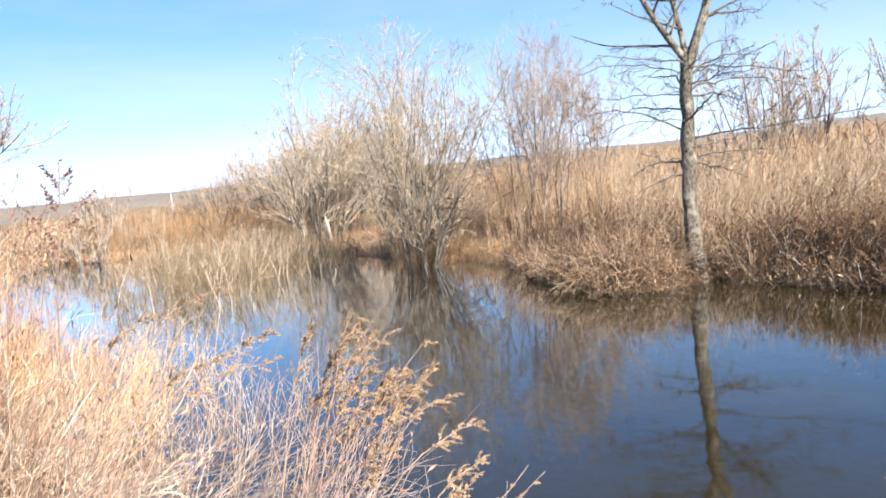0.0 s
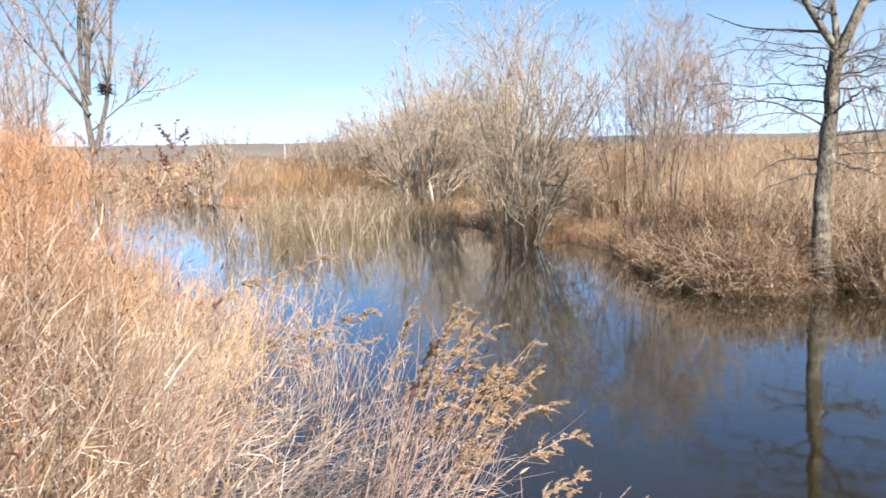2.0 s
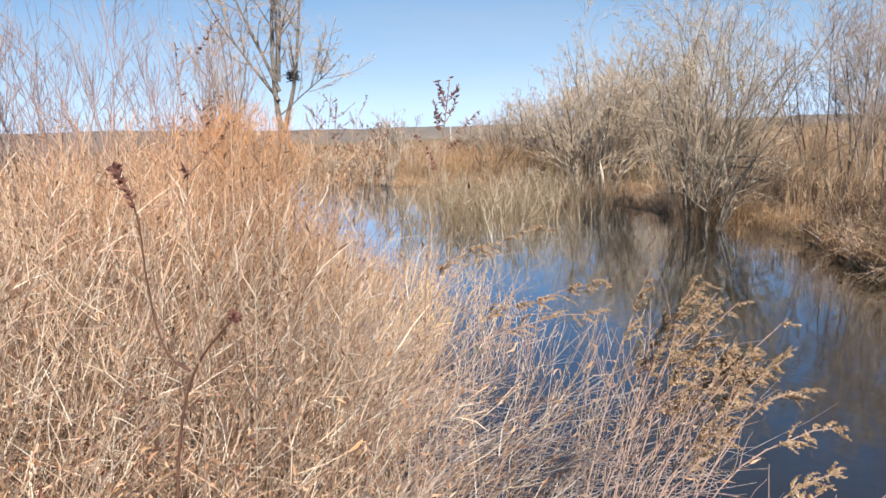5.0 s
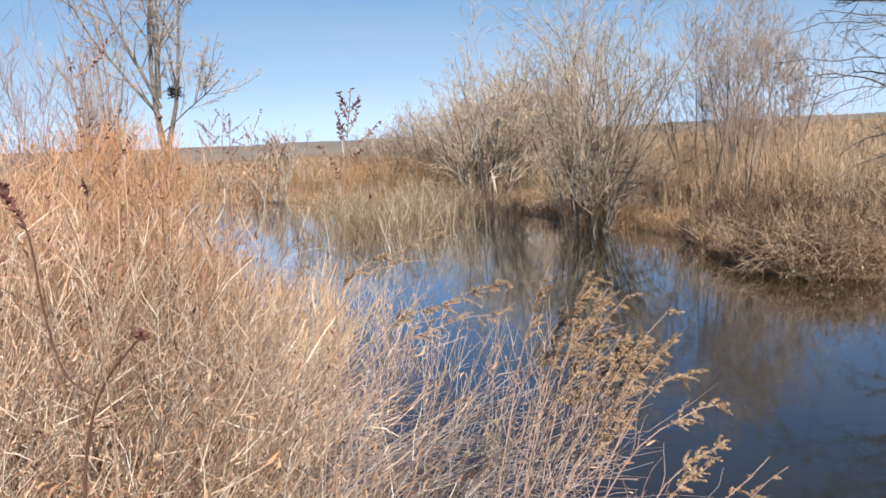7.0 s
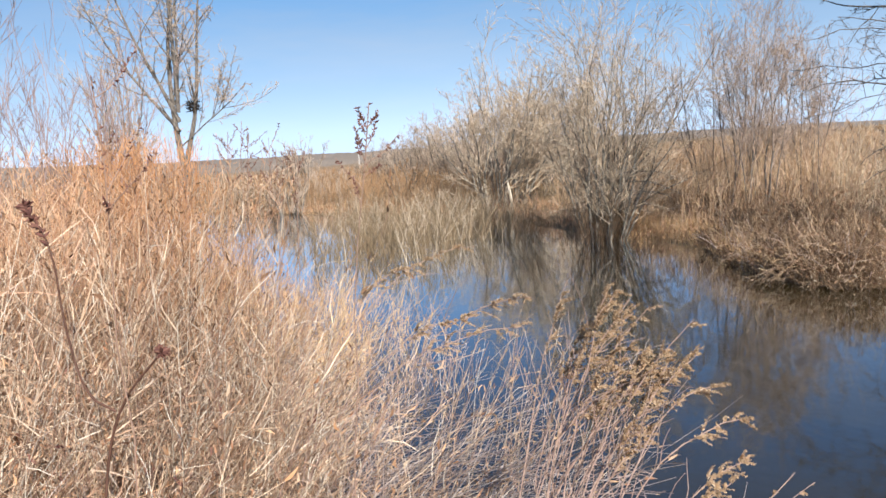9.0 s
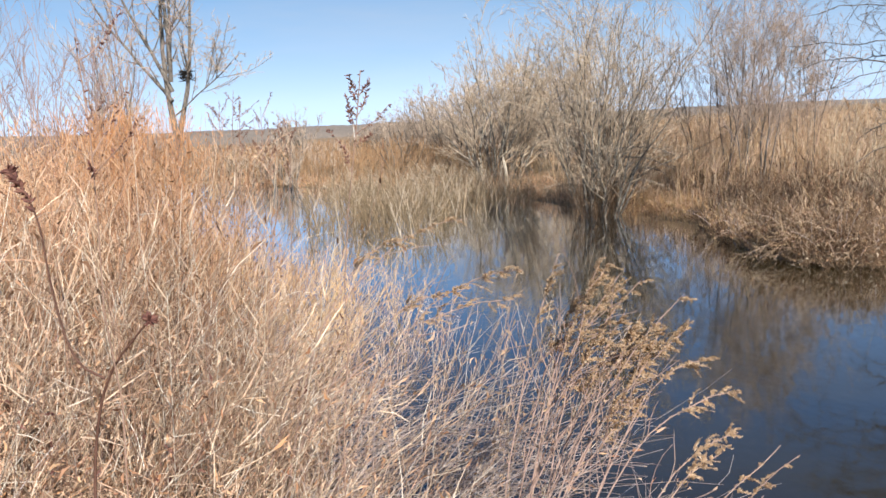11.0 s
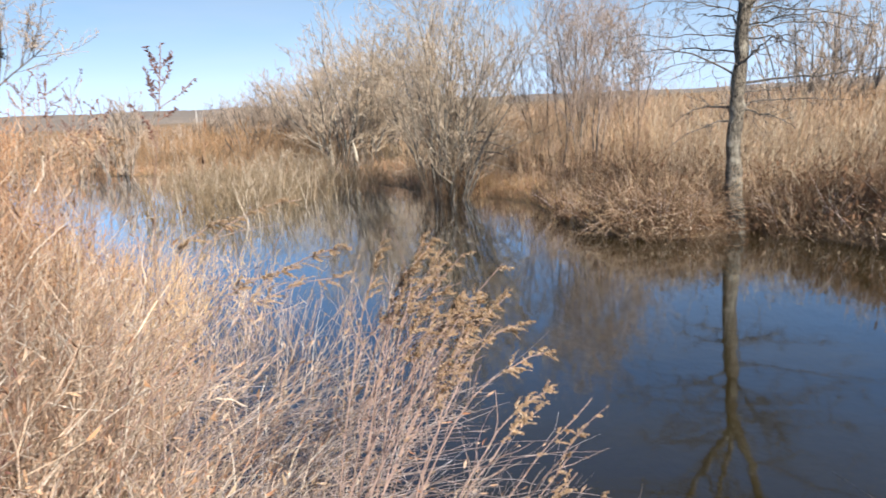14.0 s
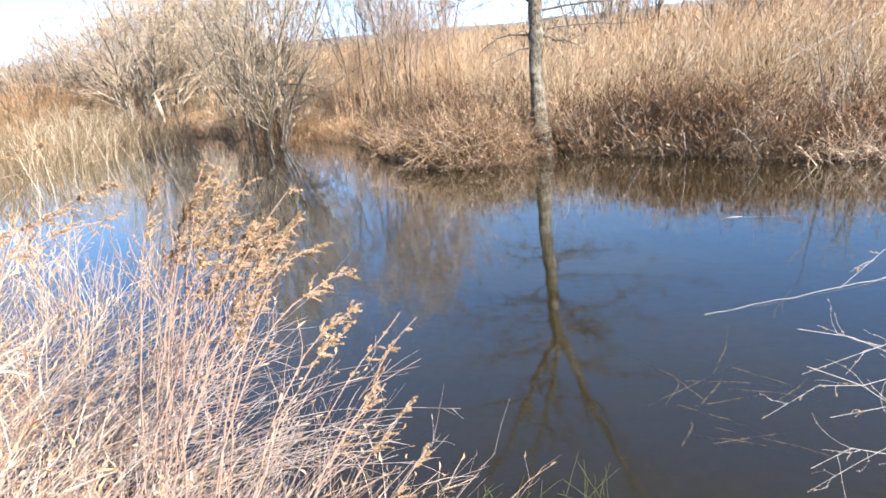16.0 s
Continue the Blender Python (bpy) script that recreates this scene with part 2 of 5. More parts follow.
NEEDLES = stalks("conifer_needles", [(0.05, 0.07, 0.04), (0.08, 0.10, 0.055), (0.06, 0.075, 0.05)], glow=0.05)
SPRIG = stalks("green_blade", [(0.16, 0.17, 0.06), (0.24, 0.23, 0.09)])
SNAG = bark("bleached_wood", (0.40, 0.33, 0.24), (0.68, 0.60, 0.48), (20, 20, 3))
WET_STICK = bark("wet_stick", (0.05, 0.04, 0.028), (0.17, 0.135, 0.10), (20, 20, 20))
NEST = bark("nest_sticks", (0.015, 0.012, 0.01), (0.06, 0.05, 0.04), (30, 30, 30))
POLE = bark("weathered_pole", (0.45, 0.42, 0.38), (0.7, 0.67, 0.62), (8, 8, 1))
SOIL = soil("marsh_soil", [(0.32, (0.07, 0.043, 0.024)), (0.5, (0.20, 0.13, 0.07)), (0.68, (0.36, 0.25, 0.145))], 0.5, 22)
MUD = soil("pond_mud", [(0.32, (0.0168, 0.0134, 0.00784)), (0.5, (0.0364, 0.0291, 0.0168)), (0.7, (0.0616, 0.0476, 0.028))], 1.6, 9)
HILL = soil("wooded_hill", [(0.3, (0.126, 0.107, 0.0903)), (0.55, (0.2, 0.16, 0.125)), (0.75, (0.284, 0.218, 0.159))], 0.02, 0.25, 3.0)
WATER = pond()


# ---- mesh helpers ----
rng = np.random.default_rng(7)


def unit(v):
    return v / np.maximum(np.linalg.norm(v, axis=-1, keepdims=True), 1e-9)


def shoots(starts, dirs, lengths, k, wiggle=0.08, bend=(0, 0, 0)):
    """Winding polylines: N starts, ways and lengths give (N, k, 3)."""
    n = len(starts)
    p, d = np.array(starts, float), unit(np.array(dirs, float))
    step = (np.asarray(lengths, float) / (k - 1))[:, None]
    out = [p.copy()]
    for _ in range(k - 1):
        p = p + d * step
        out.append(p.copy())
        d = unit(d + rng.normal(0, wiggle, (n, 3)) + np.asarray(bend, float))
    return np.stack(out, 1)


def taper(n, k, r0, r1, power=1.0):
    f = np.linspace(0, 1, k)[None] ** power
    r0, r1 = np.broadcast_to(r0, (n,)), np.broadcast_to(r1, (n,))
    return r0[:, None] * (1 - f) + r1[:, None] * f


def sprout(paths, radii, m, lo, hi, a0, a1, up=0.0):
    """m side shoots on each polyline between the parts lo and hi of its length: starts, ways, radius there."""
    n, k, _ = paths.shape
    own = np.repeat(np.arange(n), m)
    f = rng.uniform(lo, hi, n * m) * (k - 1)
    i = np.minimum(f.astype(int), k - 2)
    w = (f - i)[:, None]
    a, b = paths[own, i], paths[own, i + 1]
    tang = unit(b - a)
    side = unit(np.cross(tang, rng.normal(0, 1, (n * m, 3))))
    ang = np.radians(rng.uniform(a0, a1, n * m))[:, None]
    way = unit(tang * np.cos(ang) + side * np.sin(ang) + np.array((0, 0, up)))
    r = radii[own, i] * (1 - w[:, 0]) + radii[own, i + 1] * w[:, 0]
    return a * (1 - w) + b * w, way, r, f / (k - 1)


def tubes(paths, radii, sides=3):
    n, k, _ = paths.shape
    tang = np.empty_like(paths)
    tang[:, 1:-1] = paths[:, 2:] - paths[:, :-2]
    tang[:, 0], tang[:, -1] = paths[:, 1] - paths[:, 0], paths[:, -1] - paths[:, -2]
    tang = unit(tang)
    ref = unit(rng.normal(0, 1, (n, 1, 3)))
    u = unit(np.cross(tang, np.broadcast_to(ref, tang.shape)))
    v = np.cross(tang, u)
    ang = np.arange(sides) * 2 * np.pi / sides
    ring = u[:, :, None] * np.cos(ang)[:, None] + v[:, :, None] * np.sin(ang)[:, None]
    verts = paths[:, :, None] + ring * radii[:, :, None, None]
    base = (np.arange(n) * k * sides)[:, None, None] + (np.arange(k - 1) * sides)[None, :, None]
    j = np.arange(sides)[None, None]
    nx = (j + 1) % sides
    quads = np.stack([base + j, base + nx, base + sides + nx, base + sides + j], -1).reshape(-1, 4)
    return verts.reshape(-1, 3), quads


def blades(paths, widths):
    """Narrow creased leaves along polylines."""
    n, k, _ = paths.shape
    tang = unit(paths[:, -1] - paths[:, 0])
    s = unit(np.cross(tang, rng.normal(0, 1, (n, 3))))[:, None]
    verts = np.stack([paths - s * widths[..., None], paths + s * widths[..., None]], 2).reshape(-1, 3)
    base = (np.arange(n) * k * 2)[:, None] + np.arange(k - 1)[None] * 2
    quads = np.stack([base, base + 1, base + 3, base + 2], -1).reshape(-1, 4)
    return verts, quads


def sheet(name, pieces, mats, smooth=True):
    """One mesh from (verts, quads) or (verts, quads, material number) pieces."""
    vs, qs, ms, off = [], [], [], 0
    for pc in pieces:
        v, q = pc[0], pc[1]
        vs.append(v), qs.append(q + off), ms.append(np.full(len(q), pc[2] if len(pc) > 2 else 0, np.int32))
        off += len(v)
    v, q, mi = np.concatenate(vs).astype(np.float32), np.concatenate(qs).astype(np.int32), np.concatenate(ms)
    me = bpy.data.meshes.new(name)
    me.vertices.add(len(v)), me.loops.add(q.size), me.polygons.add(len(q))
    me.vertices.foreach_set("co", v.ravel())
    me.loops.foreach_set("vertex_index", q.ravel())
    me.polygons.foreach_set("loop_start", np.arange(0, q.size, 4, dtype=np.int32))
    me.polygons.foreach_set("material_index", mi)
    me.polygons.foreach_set("use_smooth", np.full(len(q), smooth))
    for m in (mats if isinstance(mats, (list, tuple)) else [mats]):
        me.materials.append(m)
    me.update(calc_edges=True)
    return me


def part(name, pieces, mats, parent, label=""):
    ob = new(name, sheet(name, pieces, mats))
    ob.parent = parent
    return tagged(ob, label) if label else ob


def stuff(name, pieces, mats, label, category):
    return tagged(new(name, sheet(name, pieces, mats)), label, category, kind="stuff")


# ---- ground and water ----
NEAR_X = [-60, -22, -15, -11, -8, -6, -4.6, -3.2, -2.2, -1.2, -0.4, 0.0, 0.3, 1.0, 3.0, 6.0, 14.0]
NEAR_Y = [40, 25.5, 17, 12.6, 9.2, 7.0, 5.7, 4.7, 4.15, 3.6, 3.1, 2.8, 2.3, 1.7, 0.9, 0.0, -3.0]
FAR_X = [-60, -22, -16, -12, -8, -6.4, -5.4, -4.1, -3.0, -2.2, -1.3, -0.5, 0.1, 0.45, 0.8, 1.3, 2.0, 2.8, 3.35, 3.9, 4.4, 4.75, 5.5, 8.0, 14.0]
FAR_Y = [44, 30, 26.3, 24.6, 22.4, 21.6, 21.2, 19.3, 17.6, 16.3, 15.4, 14.8, 14.0, 12.5, 11.3, 10.55, 10.35, 10.7, 10.3, 9.7, 9.05, 8.5, 8.2, 6.2, 1.0]


def near_shore(x):
    return np.interp(x, NEAR_X, NEAR_Y)


def far_shore(x):
    return np.interp(x, FAR_X, FAR_Y)


def lumps(x, y, s, seed=0.0):
    return np.sin(x * 1.7 * s + seed) * np.sin(y * 1.3 * s + 1.3 * seed + 0.6) + 0.6 * np.sin(x * 3.1 * s - y * 2.3 * s + seed)


def height(x, y):
    """The ground's height over the water."""
    x, y = np.asarray(x, float), np.asarray(y, float)
    dn, df = (near_shore(x) - y) * 0.8, (y - far_shore(x)) * 0.8
    bank = np.where(dn > 0, 0.48 * (1 - np.exp(-np.maximum(dn, 0) * 1.1)) + 0.05 * np.clip(dn, 0, 6), np.maximum(dn * 0.45, -0.75))
    flat = np.where(df > 0, 0.30 * (1 - np.exp(-np.maximum(df, 0) * 0.9)), np.maximum(df * 0.4, -0.75))
    h = np.maximum(bank, flat)
    return h + 0.035 * lumps(x, y, 1.0) * np.clip((h + 0.8) / 0.8, 0, 1)


az = np.radians(np.concatenate([np.arange(-75, 60, 0.6), np.arange(60, 285, 5.0)]))
rad = np.concatenate([[0.0], np.linspace(0.4, 30, 110), np.geomspace(31, 4500, 60)])
A, R = np.meshgrid(az, rad, indexing="ij")
GX, GY = R * np.sin(A), R * np.cos(A) + 1.0
GZ = height(GX, GY)
na, nr = GX.shape
ii, jj = np.meshgrid(np.arange(na), np.arange(nr - 1), indexing="ij")
i2 = (ii + 1) % na
quads = np.stack([ii * nr + jj, ii * nr + jj + 1, i2 * nr + jj + 1, i2 * nr + jj], -1).reshape(-1, 4)[:, ::-1]
GV = np.stack([GX, GY, GZ], -1).reshape(-1, 3)
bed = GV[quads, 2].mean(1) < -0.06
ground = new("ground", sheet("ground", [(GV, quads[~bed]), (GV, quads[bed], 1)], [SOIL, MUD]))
tagged(ground, "brown marsh soil strewn with dead plant litter", "ground", kind="structure")

# low wooded hills that close the view
haz = np.radians(np.arange(-95, 96, 0.25))
el = np.interp(np.degrees(haz), [-95, -60, -50, -43, -36, -28, -18, -8, 0, 8, 16, 24, 32, 95], [1.2, 1.4, 1.45, 1.25, 1.0, 0.85, 0.8, 0.6, 0.48, 0.42, 0.25, 0.25, 0.45, 0.6])
el = el + 0.05 * np.sin(haz * 13.0 + 2.0) + 0.03 * np.sin(haz * 47) + rng.normal(0, 0.014, len(haz))
prof = [(900, -0.4), (1000, 0.25), (1120, 0.7), (1250, 0.95), (1400, 1.0), (1700, 0.6)]
rows = [np.stack([r * np.sin(haz), r * np.cos(haz), 1.9 + np.tan(np.radians(el)) * 1300 * f + (0 if f > 0 else -6)], -1) for r, f in prof]
HV = np.stack(rows, 1)
nh, nk = HV.shape[:2]
ii, jj = np.meshgrid(np.arange(nh - 1), np.arange(nk - 1), indexing="ij")
hq = np.stack([ii * nk + jj, ii * nk + jj + 1, (ii + 1) * nk + jj + 1, (ii + 1) * nk + jj], -1).reshape(-1, 4)[:, ::-1]
tagged(new("backdrop", sheet("backdrop", [(HV.reshape(-1, 3), hq)], HILL)), "low brown wooded hills along the horizon", "hills", kind="structure")

wx, wy = np.meshgrid(np.linspace(-60, 16, 20), np.linspace(-4, 42, 14), indexing="ij")
ii, jj = np.meshgrid(np.arange(19), np.arange(13), indexing="ij")
wq = np.stack([ii * 14 + jj, (ii + 1) * 14 + jj, (ii + 1) * 14 + jj + 1, ii * 14 + jj + 1], -1).reshape(-1, 4)
water = new("water", sheet("water", [(np.stack([wx, wy, 0 * wx], -1).reshape(-1, 3), wq)], WATER))
tagged(water, "still dark brown pond water mirroring sky and trees", "water", kind="structure")


# ---- plant builders ----
def scatter(n, xr, yr, keep):
    """n places in a box that keep() accepts."""
    got = np.zeros((0, 2))
    while len(got) < n:
        p = np.stack([rng.uniform(*xr, 4 * n), rng.uniform(*yr, 4 * n)], -1)
        got = np.concatenate([got, p[keep(p[:, 0], p[:, 1])]])
    return got[:n]


def from_eye(x, y):
    return np.hypot(x + 0.15, y - 1.05)


def stand(xy, tall, r, lean=(0, 0), spread=0.2, droop=0.06, k=5, twigs=4, twig_len=0.16, seeds=0.5, sides=3, seed_size=0.008, sink=0.03, z=None, fine=False, wave=0.06, wide=60):
    """A stand of dead stems with side twigs and seed tufts at the places xy."""
    n = len(xy)
    zz = height(xy[:, 0], xy[:, 1]) if z is None else np.full(n, z)
    starts = np.column_stack([xy, zz - sink])
    lean = np.broadcast_to(np.asarray(lean, float), (n, 2))
    ways = np.column_stack([lean + rng.normal(0, spread, (n, 2)), np.ones(n)])
    tall = np.broadcast_to(tall, (n,)) if not isinstance(tall, tuple) else rng.uniform(*tall, n)
    bend = np.column_stack([lean * 0.12, np.full(n, -droop)])
    p = shoots(starts, ways, tall, k, wave, bend)
    # stems close to the path are the finer ones
    r = r * np.clip(from_eye(xy[:, 0], xy[:, 1]) / 3.0, 0.55, 1.0)
    rr = taper(n, k, r * rng.uniform(0.7, 1.3, n), r * 0.35)
    out = [tubes(p, rr, sides)]
    if twigs:
        s, w, _, f = sprout(p, rr, twigs, 0.35, 1.0, 18, wide, 0.15)
        tl = twig_len * rng.uniform(0.4, 1.3, len(s))
        q = shoots(s, w, tl, 3, 0.2, (0, 0, -0.04))
        rt = np.repeat(r, twigs)
        tr = taper(len(s), 3, rt * 0.5, rt * 0.25)
        out.append(blades(q, tr * 1.2) if fine else tubes(q, tr, 3))
        if seeds:
            pick = rng.random(len(s)) < seeds
            tip, d = q[pick, -1], unit(q[pick, -1] - q[pick, -2])
            sz = seed_size * rng.uniform(0.6, 1.6, len(tip))
            sp = np.stack([tip - d * sz[:, None] * 1.6, tip + rng.normal(0, 0.4, d.shape) * sz[:, None], tip + (d + rng.normal(0, 0.3, d.shape)) * sz[:, None] * 2.0], 1)
            v, q4 = blades(sp, np.stack([sz * 0.2, sz * 0.48, sz * 0.1], 1))
            out.append((v, q4, 1))
    return out


def shrub(name, base, tall, stems, spread, seed, mats, label, category, group="", n1=9, n2=7, n3=4, r0=0.03, root=0.35, r_twig=0.0035, lift=0.03, narrow=1.0, crook=0.09, low=0.12, dome=0.12, short=0.62, wide=0, skew=0.0):
    """A many-stemmed bare shrub: stems from one root, three orders of side twigs."""
    global rng
    keep, rng = rng, np.random.default_rng(seed)
    x, y = base
    top = tagged(new(name), label, category, group)
    top.matrix_world = pose(x, y, float(height(x, y)))
    a = rng.uniform(0, 2 * np.pi, stems)
    q = np.sqrt(rng.random(stems))
    st = np.column_stack([np.cos(a) * q * root, np.sin(a) * q * root, np.full(stems, -0.1)])
    tilt = spread * q * rng.uniform(0.7, 1.2, stems)
    ways = np.column_stack([np.cos(a) * tilt + skew, np.sin(a) * tilt, np.ones(stems)])
    ln = tall * rng.uniform(short, 1.05, stems) * (1 - dome * q ** 2)
    p0 = shoots(st, ways, ln, 9, crook, (0, 0, lift))
    r = taper(stems, 9, r0 * rng.uniform(0.5, 1.4, stems), r_twig * 1.2, 0.8)
    for i in range(stems):
        part("stem", [tubes(p0[i:i + 1], r[i:i + 1], 6)], mats[0], top)
    pieces, p, rr, ll = [], p0, r, ln
    for m, lo, frac, ang, kk, up, sides in ((n1, low, 0.32, (16 + wide, 46 + wide), 6, 0.16, 4), (n2, 0.15, 0.46, (14 + wide, 40 + wide), 4, 0.10, 3), (n3, 0.15, 0.52, (14 + wide, 46 + wide), 3, 0.04, 3)):
        if not m:
            break
        s, w, pr, f = sprout(p, rr, m, lo, 1.0, *ang, up * narrow)
        ll = np.repeat(ll, m) * frac * rng.uniform(0.5, 1.25, len(s)) * (1.15 - 0.45 * f)
        p = shoots(s, w, ll, kk, crook * 0.8, (0, 0, lift))
        rr = taper(len(s), kk, np.maximum(pr * 0.62, r_twig), r_twig * 0.75)
        pieces.append(tubes(p, rr, sides))
    tagged(part("crown", pieces, mats[1], top), kind="stuff")
    rng = keep
    return top


def limbs(p, r, mat, parent, n1=8, n2=5, reach=0.40, thin=1.0):
    """Boughs along given polylines, each a part, and their crooked side twigs, which are returned."""
    n = len(p)
    for i in range(n):
        part("limb", [tubes(p[i:i + 1], r[i:i + 1], 6)], mat, parent)
    length = np.linalg.norm(np.diff(p, axis=1), axis=2).sum(1)
    s, w, pr, f = sprout(p, r, n1, 0.12, 1.0, 25, 80, 0.04)
    l1 = np.repeat(length, n1) * reach * (0.2 + 1.1 * rng.random(len(s)) ** 1.6) * (1.2 - 0.6 * f)
    p1 = shoots(s, w, l1, 6, 0.27, (0, 0, 0.01))
    r1 = taper(len(s), 6, np.clip(pr * 0.45, 0.0040 * thin, 0.010 * thin), 0.0024 * thin)
    s, w, pr, f = sprout(p1, r1, n2, 0.15, 1.0, 25, 60, 0.03)
    l2 = np.repeat(l1, n2) * 0.42 * rng.uniform(0.4, 1.2, len(s))
    p2 = shoots(s, w, l2, 4, 0.26, (0, 0, 0.0))
    r2 = taper(len(s), 4, 0.0026 * thin, 0.0017 * thin)
    return [tubes(p1, r1, 4), tubes(p2, r2, 3)]


# ---- the tree at the water's edge ----
def shore_tree(x, y):
    top = tagged(new("tree"), "bare deciduous tree with forked grey-brown trunk at the water's edge", "tree")
    top.matrix_world = pose(x, y, 0)
    zs = np.array([-0.5, 0.0, 0.35, 0.9, 1.6, 2.3, 3.0, 3.22])
    px = np.array([0.03, 0.0, -0.01, -0.05, -0.04, 0.0, 0.04, 0.06])
    tr = np.array([0.18, 0.146, 0.118, 0.101, 0.090, 0.084, 0.082, 0.052])
    zz = np.linspace(-0.5, 3.22, 48)
    trunk = np.stack([np.interp(zz, zs, px) + 0.010 * np.sin(zz * 9), 0.02 * np.sin(zz * 2.2), zz], -1)[None]
    rr = (np.interp(zz, zs, tr) * (1 + 0.05 * np.sin(zz * 11) + 0.05 * np.sin(zz * 23 + 1) + rng.normal(0, 0.035, 48)) + 0.02 * np.exp(-((zz - 2.06) / 0.08) ** 2) + 0.018 * np.exp(-((zz - 1.62) / 0.07) ** 2))[None]
    v, q = tubes(trunk, rr, 18)
    c = np.repeat(trunk[0], 18, axis=0)
    ang = np.arctan2(v[:, 1] - c[:, 1], v[:, 0] - c[:, 0])
    v = c + (v - c) * (1 + 0.05 * np.sin(5 * ang + 2 * v[:, 2]) + 0.03 * np.sin(9 * ang - 5 * v[:, 2]) + rng.normal(0, 0.012, len(v)))[:, None]
    part("trunk", [(v, q)], TREE_BARK, top)
    # three leaders above the fork: way and length
    st = np.array([[0.04, 0, 3.04], [0.05, 0.02, 3.08], [0.06, -0.01, 2.95]])
    wy = np.array([[-0.62, 0.12, 1.0], [-0.06, 0.20, 1.0], [0.36, -0.12, 1.0]])
    ln = np.array([3.4, 3.6, 4.0])
    p = shoots(st, wy, ln, 12, 0.06, (0, 0, 0.05))
    r = taper(3, 12, np.array([0.054, 0.044, 0.078]), 0.010, 0.7)
    for i in range(3):
        part("leader", [tubes(p[i:i + 1], r[i:i + 1], 9)], TREE_BARK, top)
    # boughs: height at the trunk, then reach, drop and depth of the middle and the end
    boughs = [(2.03, -0.65, 0.42, 0.15, -1.45, 0.30, 0.35), (1.98, 0.9, 0.0, -0.25, 2.05, 0.05, -0.7), (1.58, 0.5, 0.13, 0.1, 1.30, 0.08, -0.2),
              (2.97, -0.45, 0.16, -0.1, -1.25, 0.34, -0.2), (2.93, 0.7, 0.0, 0.2, 1.65, -0.28, 0.2), (2.54, 0.3, 0.0, -0.2, 0.95, -0.32, -0.5),
              (2.60, 0.65, 0.10, 0.3, 1.65, -0.18, 0.5), (1.45, -0.3, 0.04, -0.1, -0.95, -0.20, -0.2), (1.62, -0.28, 0.16, 0.2, -0.65, 0.06, 0.3),
              (2.62, -0.25, 0.22, 0.2, -0.6, 0.32, 0.5), (1.66, 0.3, -0.16, -0.2, 0.62, -0.34, -0.3), (2.76, 0.5, 0.22, 0.2, 1.15, 0.2, 0.3),
              (2.2, 0.1, 0.3, -0.6, 0.2, 0.35, -1.3), (2.5, 0.1, 0.3, 0.7, 0.1, 0.5, 1.4), (2.35, -0.4, 0.1, 0.4, -1.0, 0.1, 0.9), (1.8, 0.4, 0.1, 0.5, 0.9, 0.1, 1.0)]
    for i in range(7):
        side, reach = (-1) ** i, rng.uniform(0.7, 1.7)
        boughs.append((rng.uniform(1.9, 2.95), side * reach * 0.45, rng.uniform(0.02, 0.22), rng.normal(0, 0.35), side * reach, rng.uniform(-0.15, 0.3), rng.normal(0, 0.7)))
    f = np.linspace(0, 1, 14)[:, None]
    arcs = []
    for zb, mx, mz, my, ex, ez, ey in boughs:
        a = np.array([np.interp(zb, zs, px), 0, zb])
        m, e = a + np.array([mx, my, mz]), a + np.array([ex, ey, ez])
        k = 2 * m - (a + e) / 2
        arc = (1 - f) ** 2 * a + 2 * f * (1 - f) * k + f ** 2 * e
        arcs.append(arc + np.cumsum(rng.normal(0, 0.020, arc.shape), axis=0) * np.minimum(f * 4, 1))
    arcs = np.array(arcs)
    pieces = limbs(arcs, taper(len(arcs), 14, np.concatenate([rng.uniform(0.016, 0.024, len(arcs) - 7), rng.uniform(0.008, 0.012, 7)]), 0.004, 0.7), LIMB_BARK, top, 12, 5, 0.36)
    s2, w2, pr, ff = sprout(p, r, 11, 0.06, 0.95, 40, 75, 0.05)
    up = shoots(s2, w2, rng.uniform(0.8, 2.0, len(s2)) * (1.1 - 0.5 * ff), 12, 0.10, (0, 0, 0.01))
    pieces += limbs(up, taper(len(up), 12, np.minimum(pr * 0.6, 0.022), 0.004, 0.7), LIMB_BARK, top, 7, 5, 0.36)
    part("crown", pieces, LIMB_BARK, top)
    return top


shore_tree(2.80, 10.95)

# ---- willows and saplings ----
W = (WILLOW_BARK, TWIG)
willow = shrub("willow_shrub", (-1.70, 15.4), 4.9, 44, 0.47, 11, W, "large bare grey willow with many stems rising from the water", "willow", "willows along the far shore", 9, 6, 3, r0=0.029, root=0.36, r_twig=0.0037, lift=0.022, narrow=0.4, crook=0.12, low=0.20, dome=0.32, short=0.68, wide=9, skew=0.11)
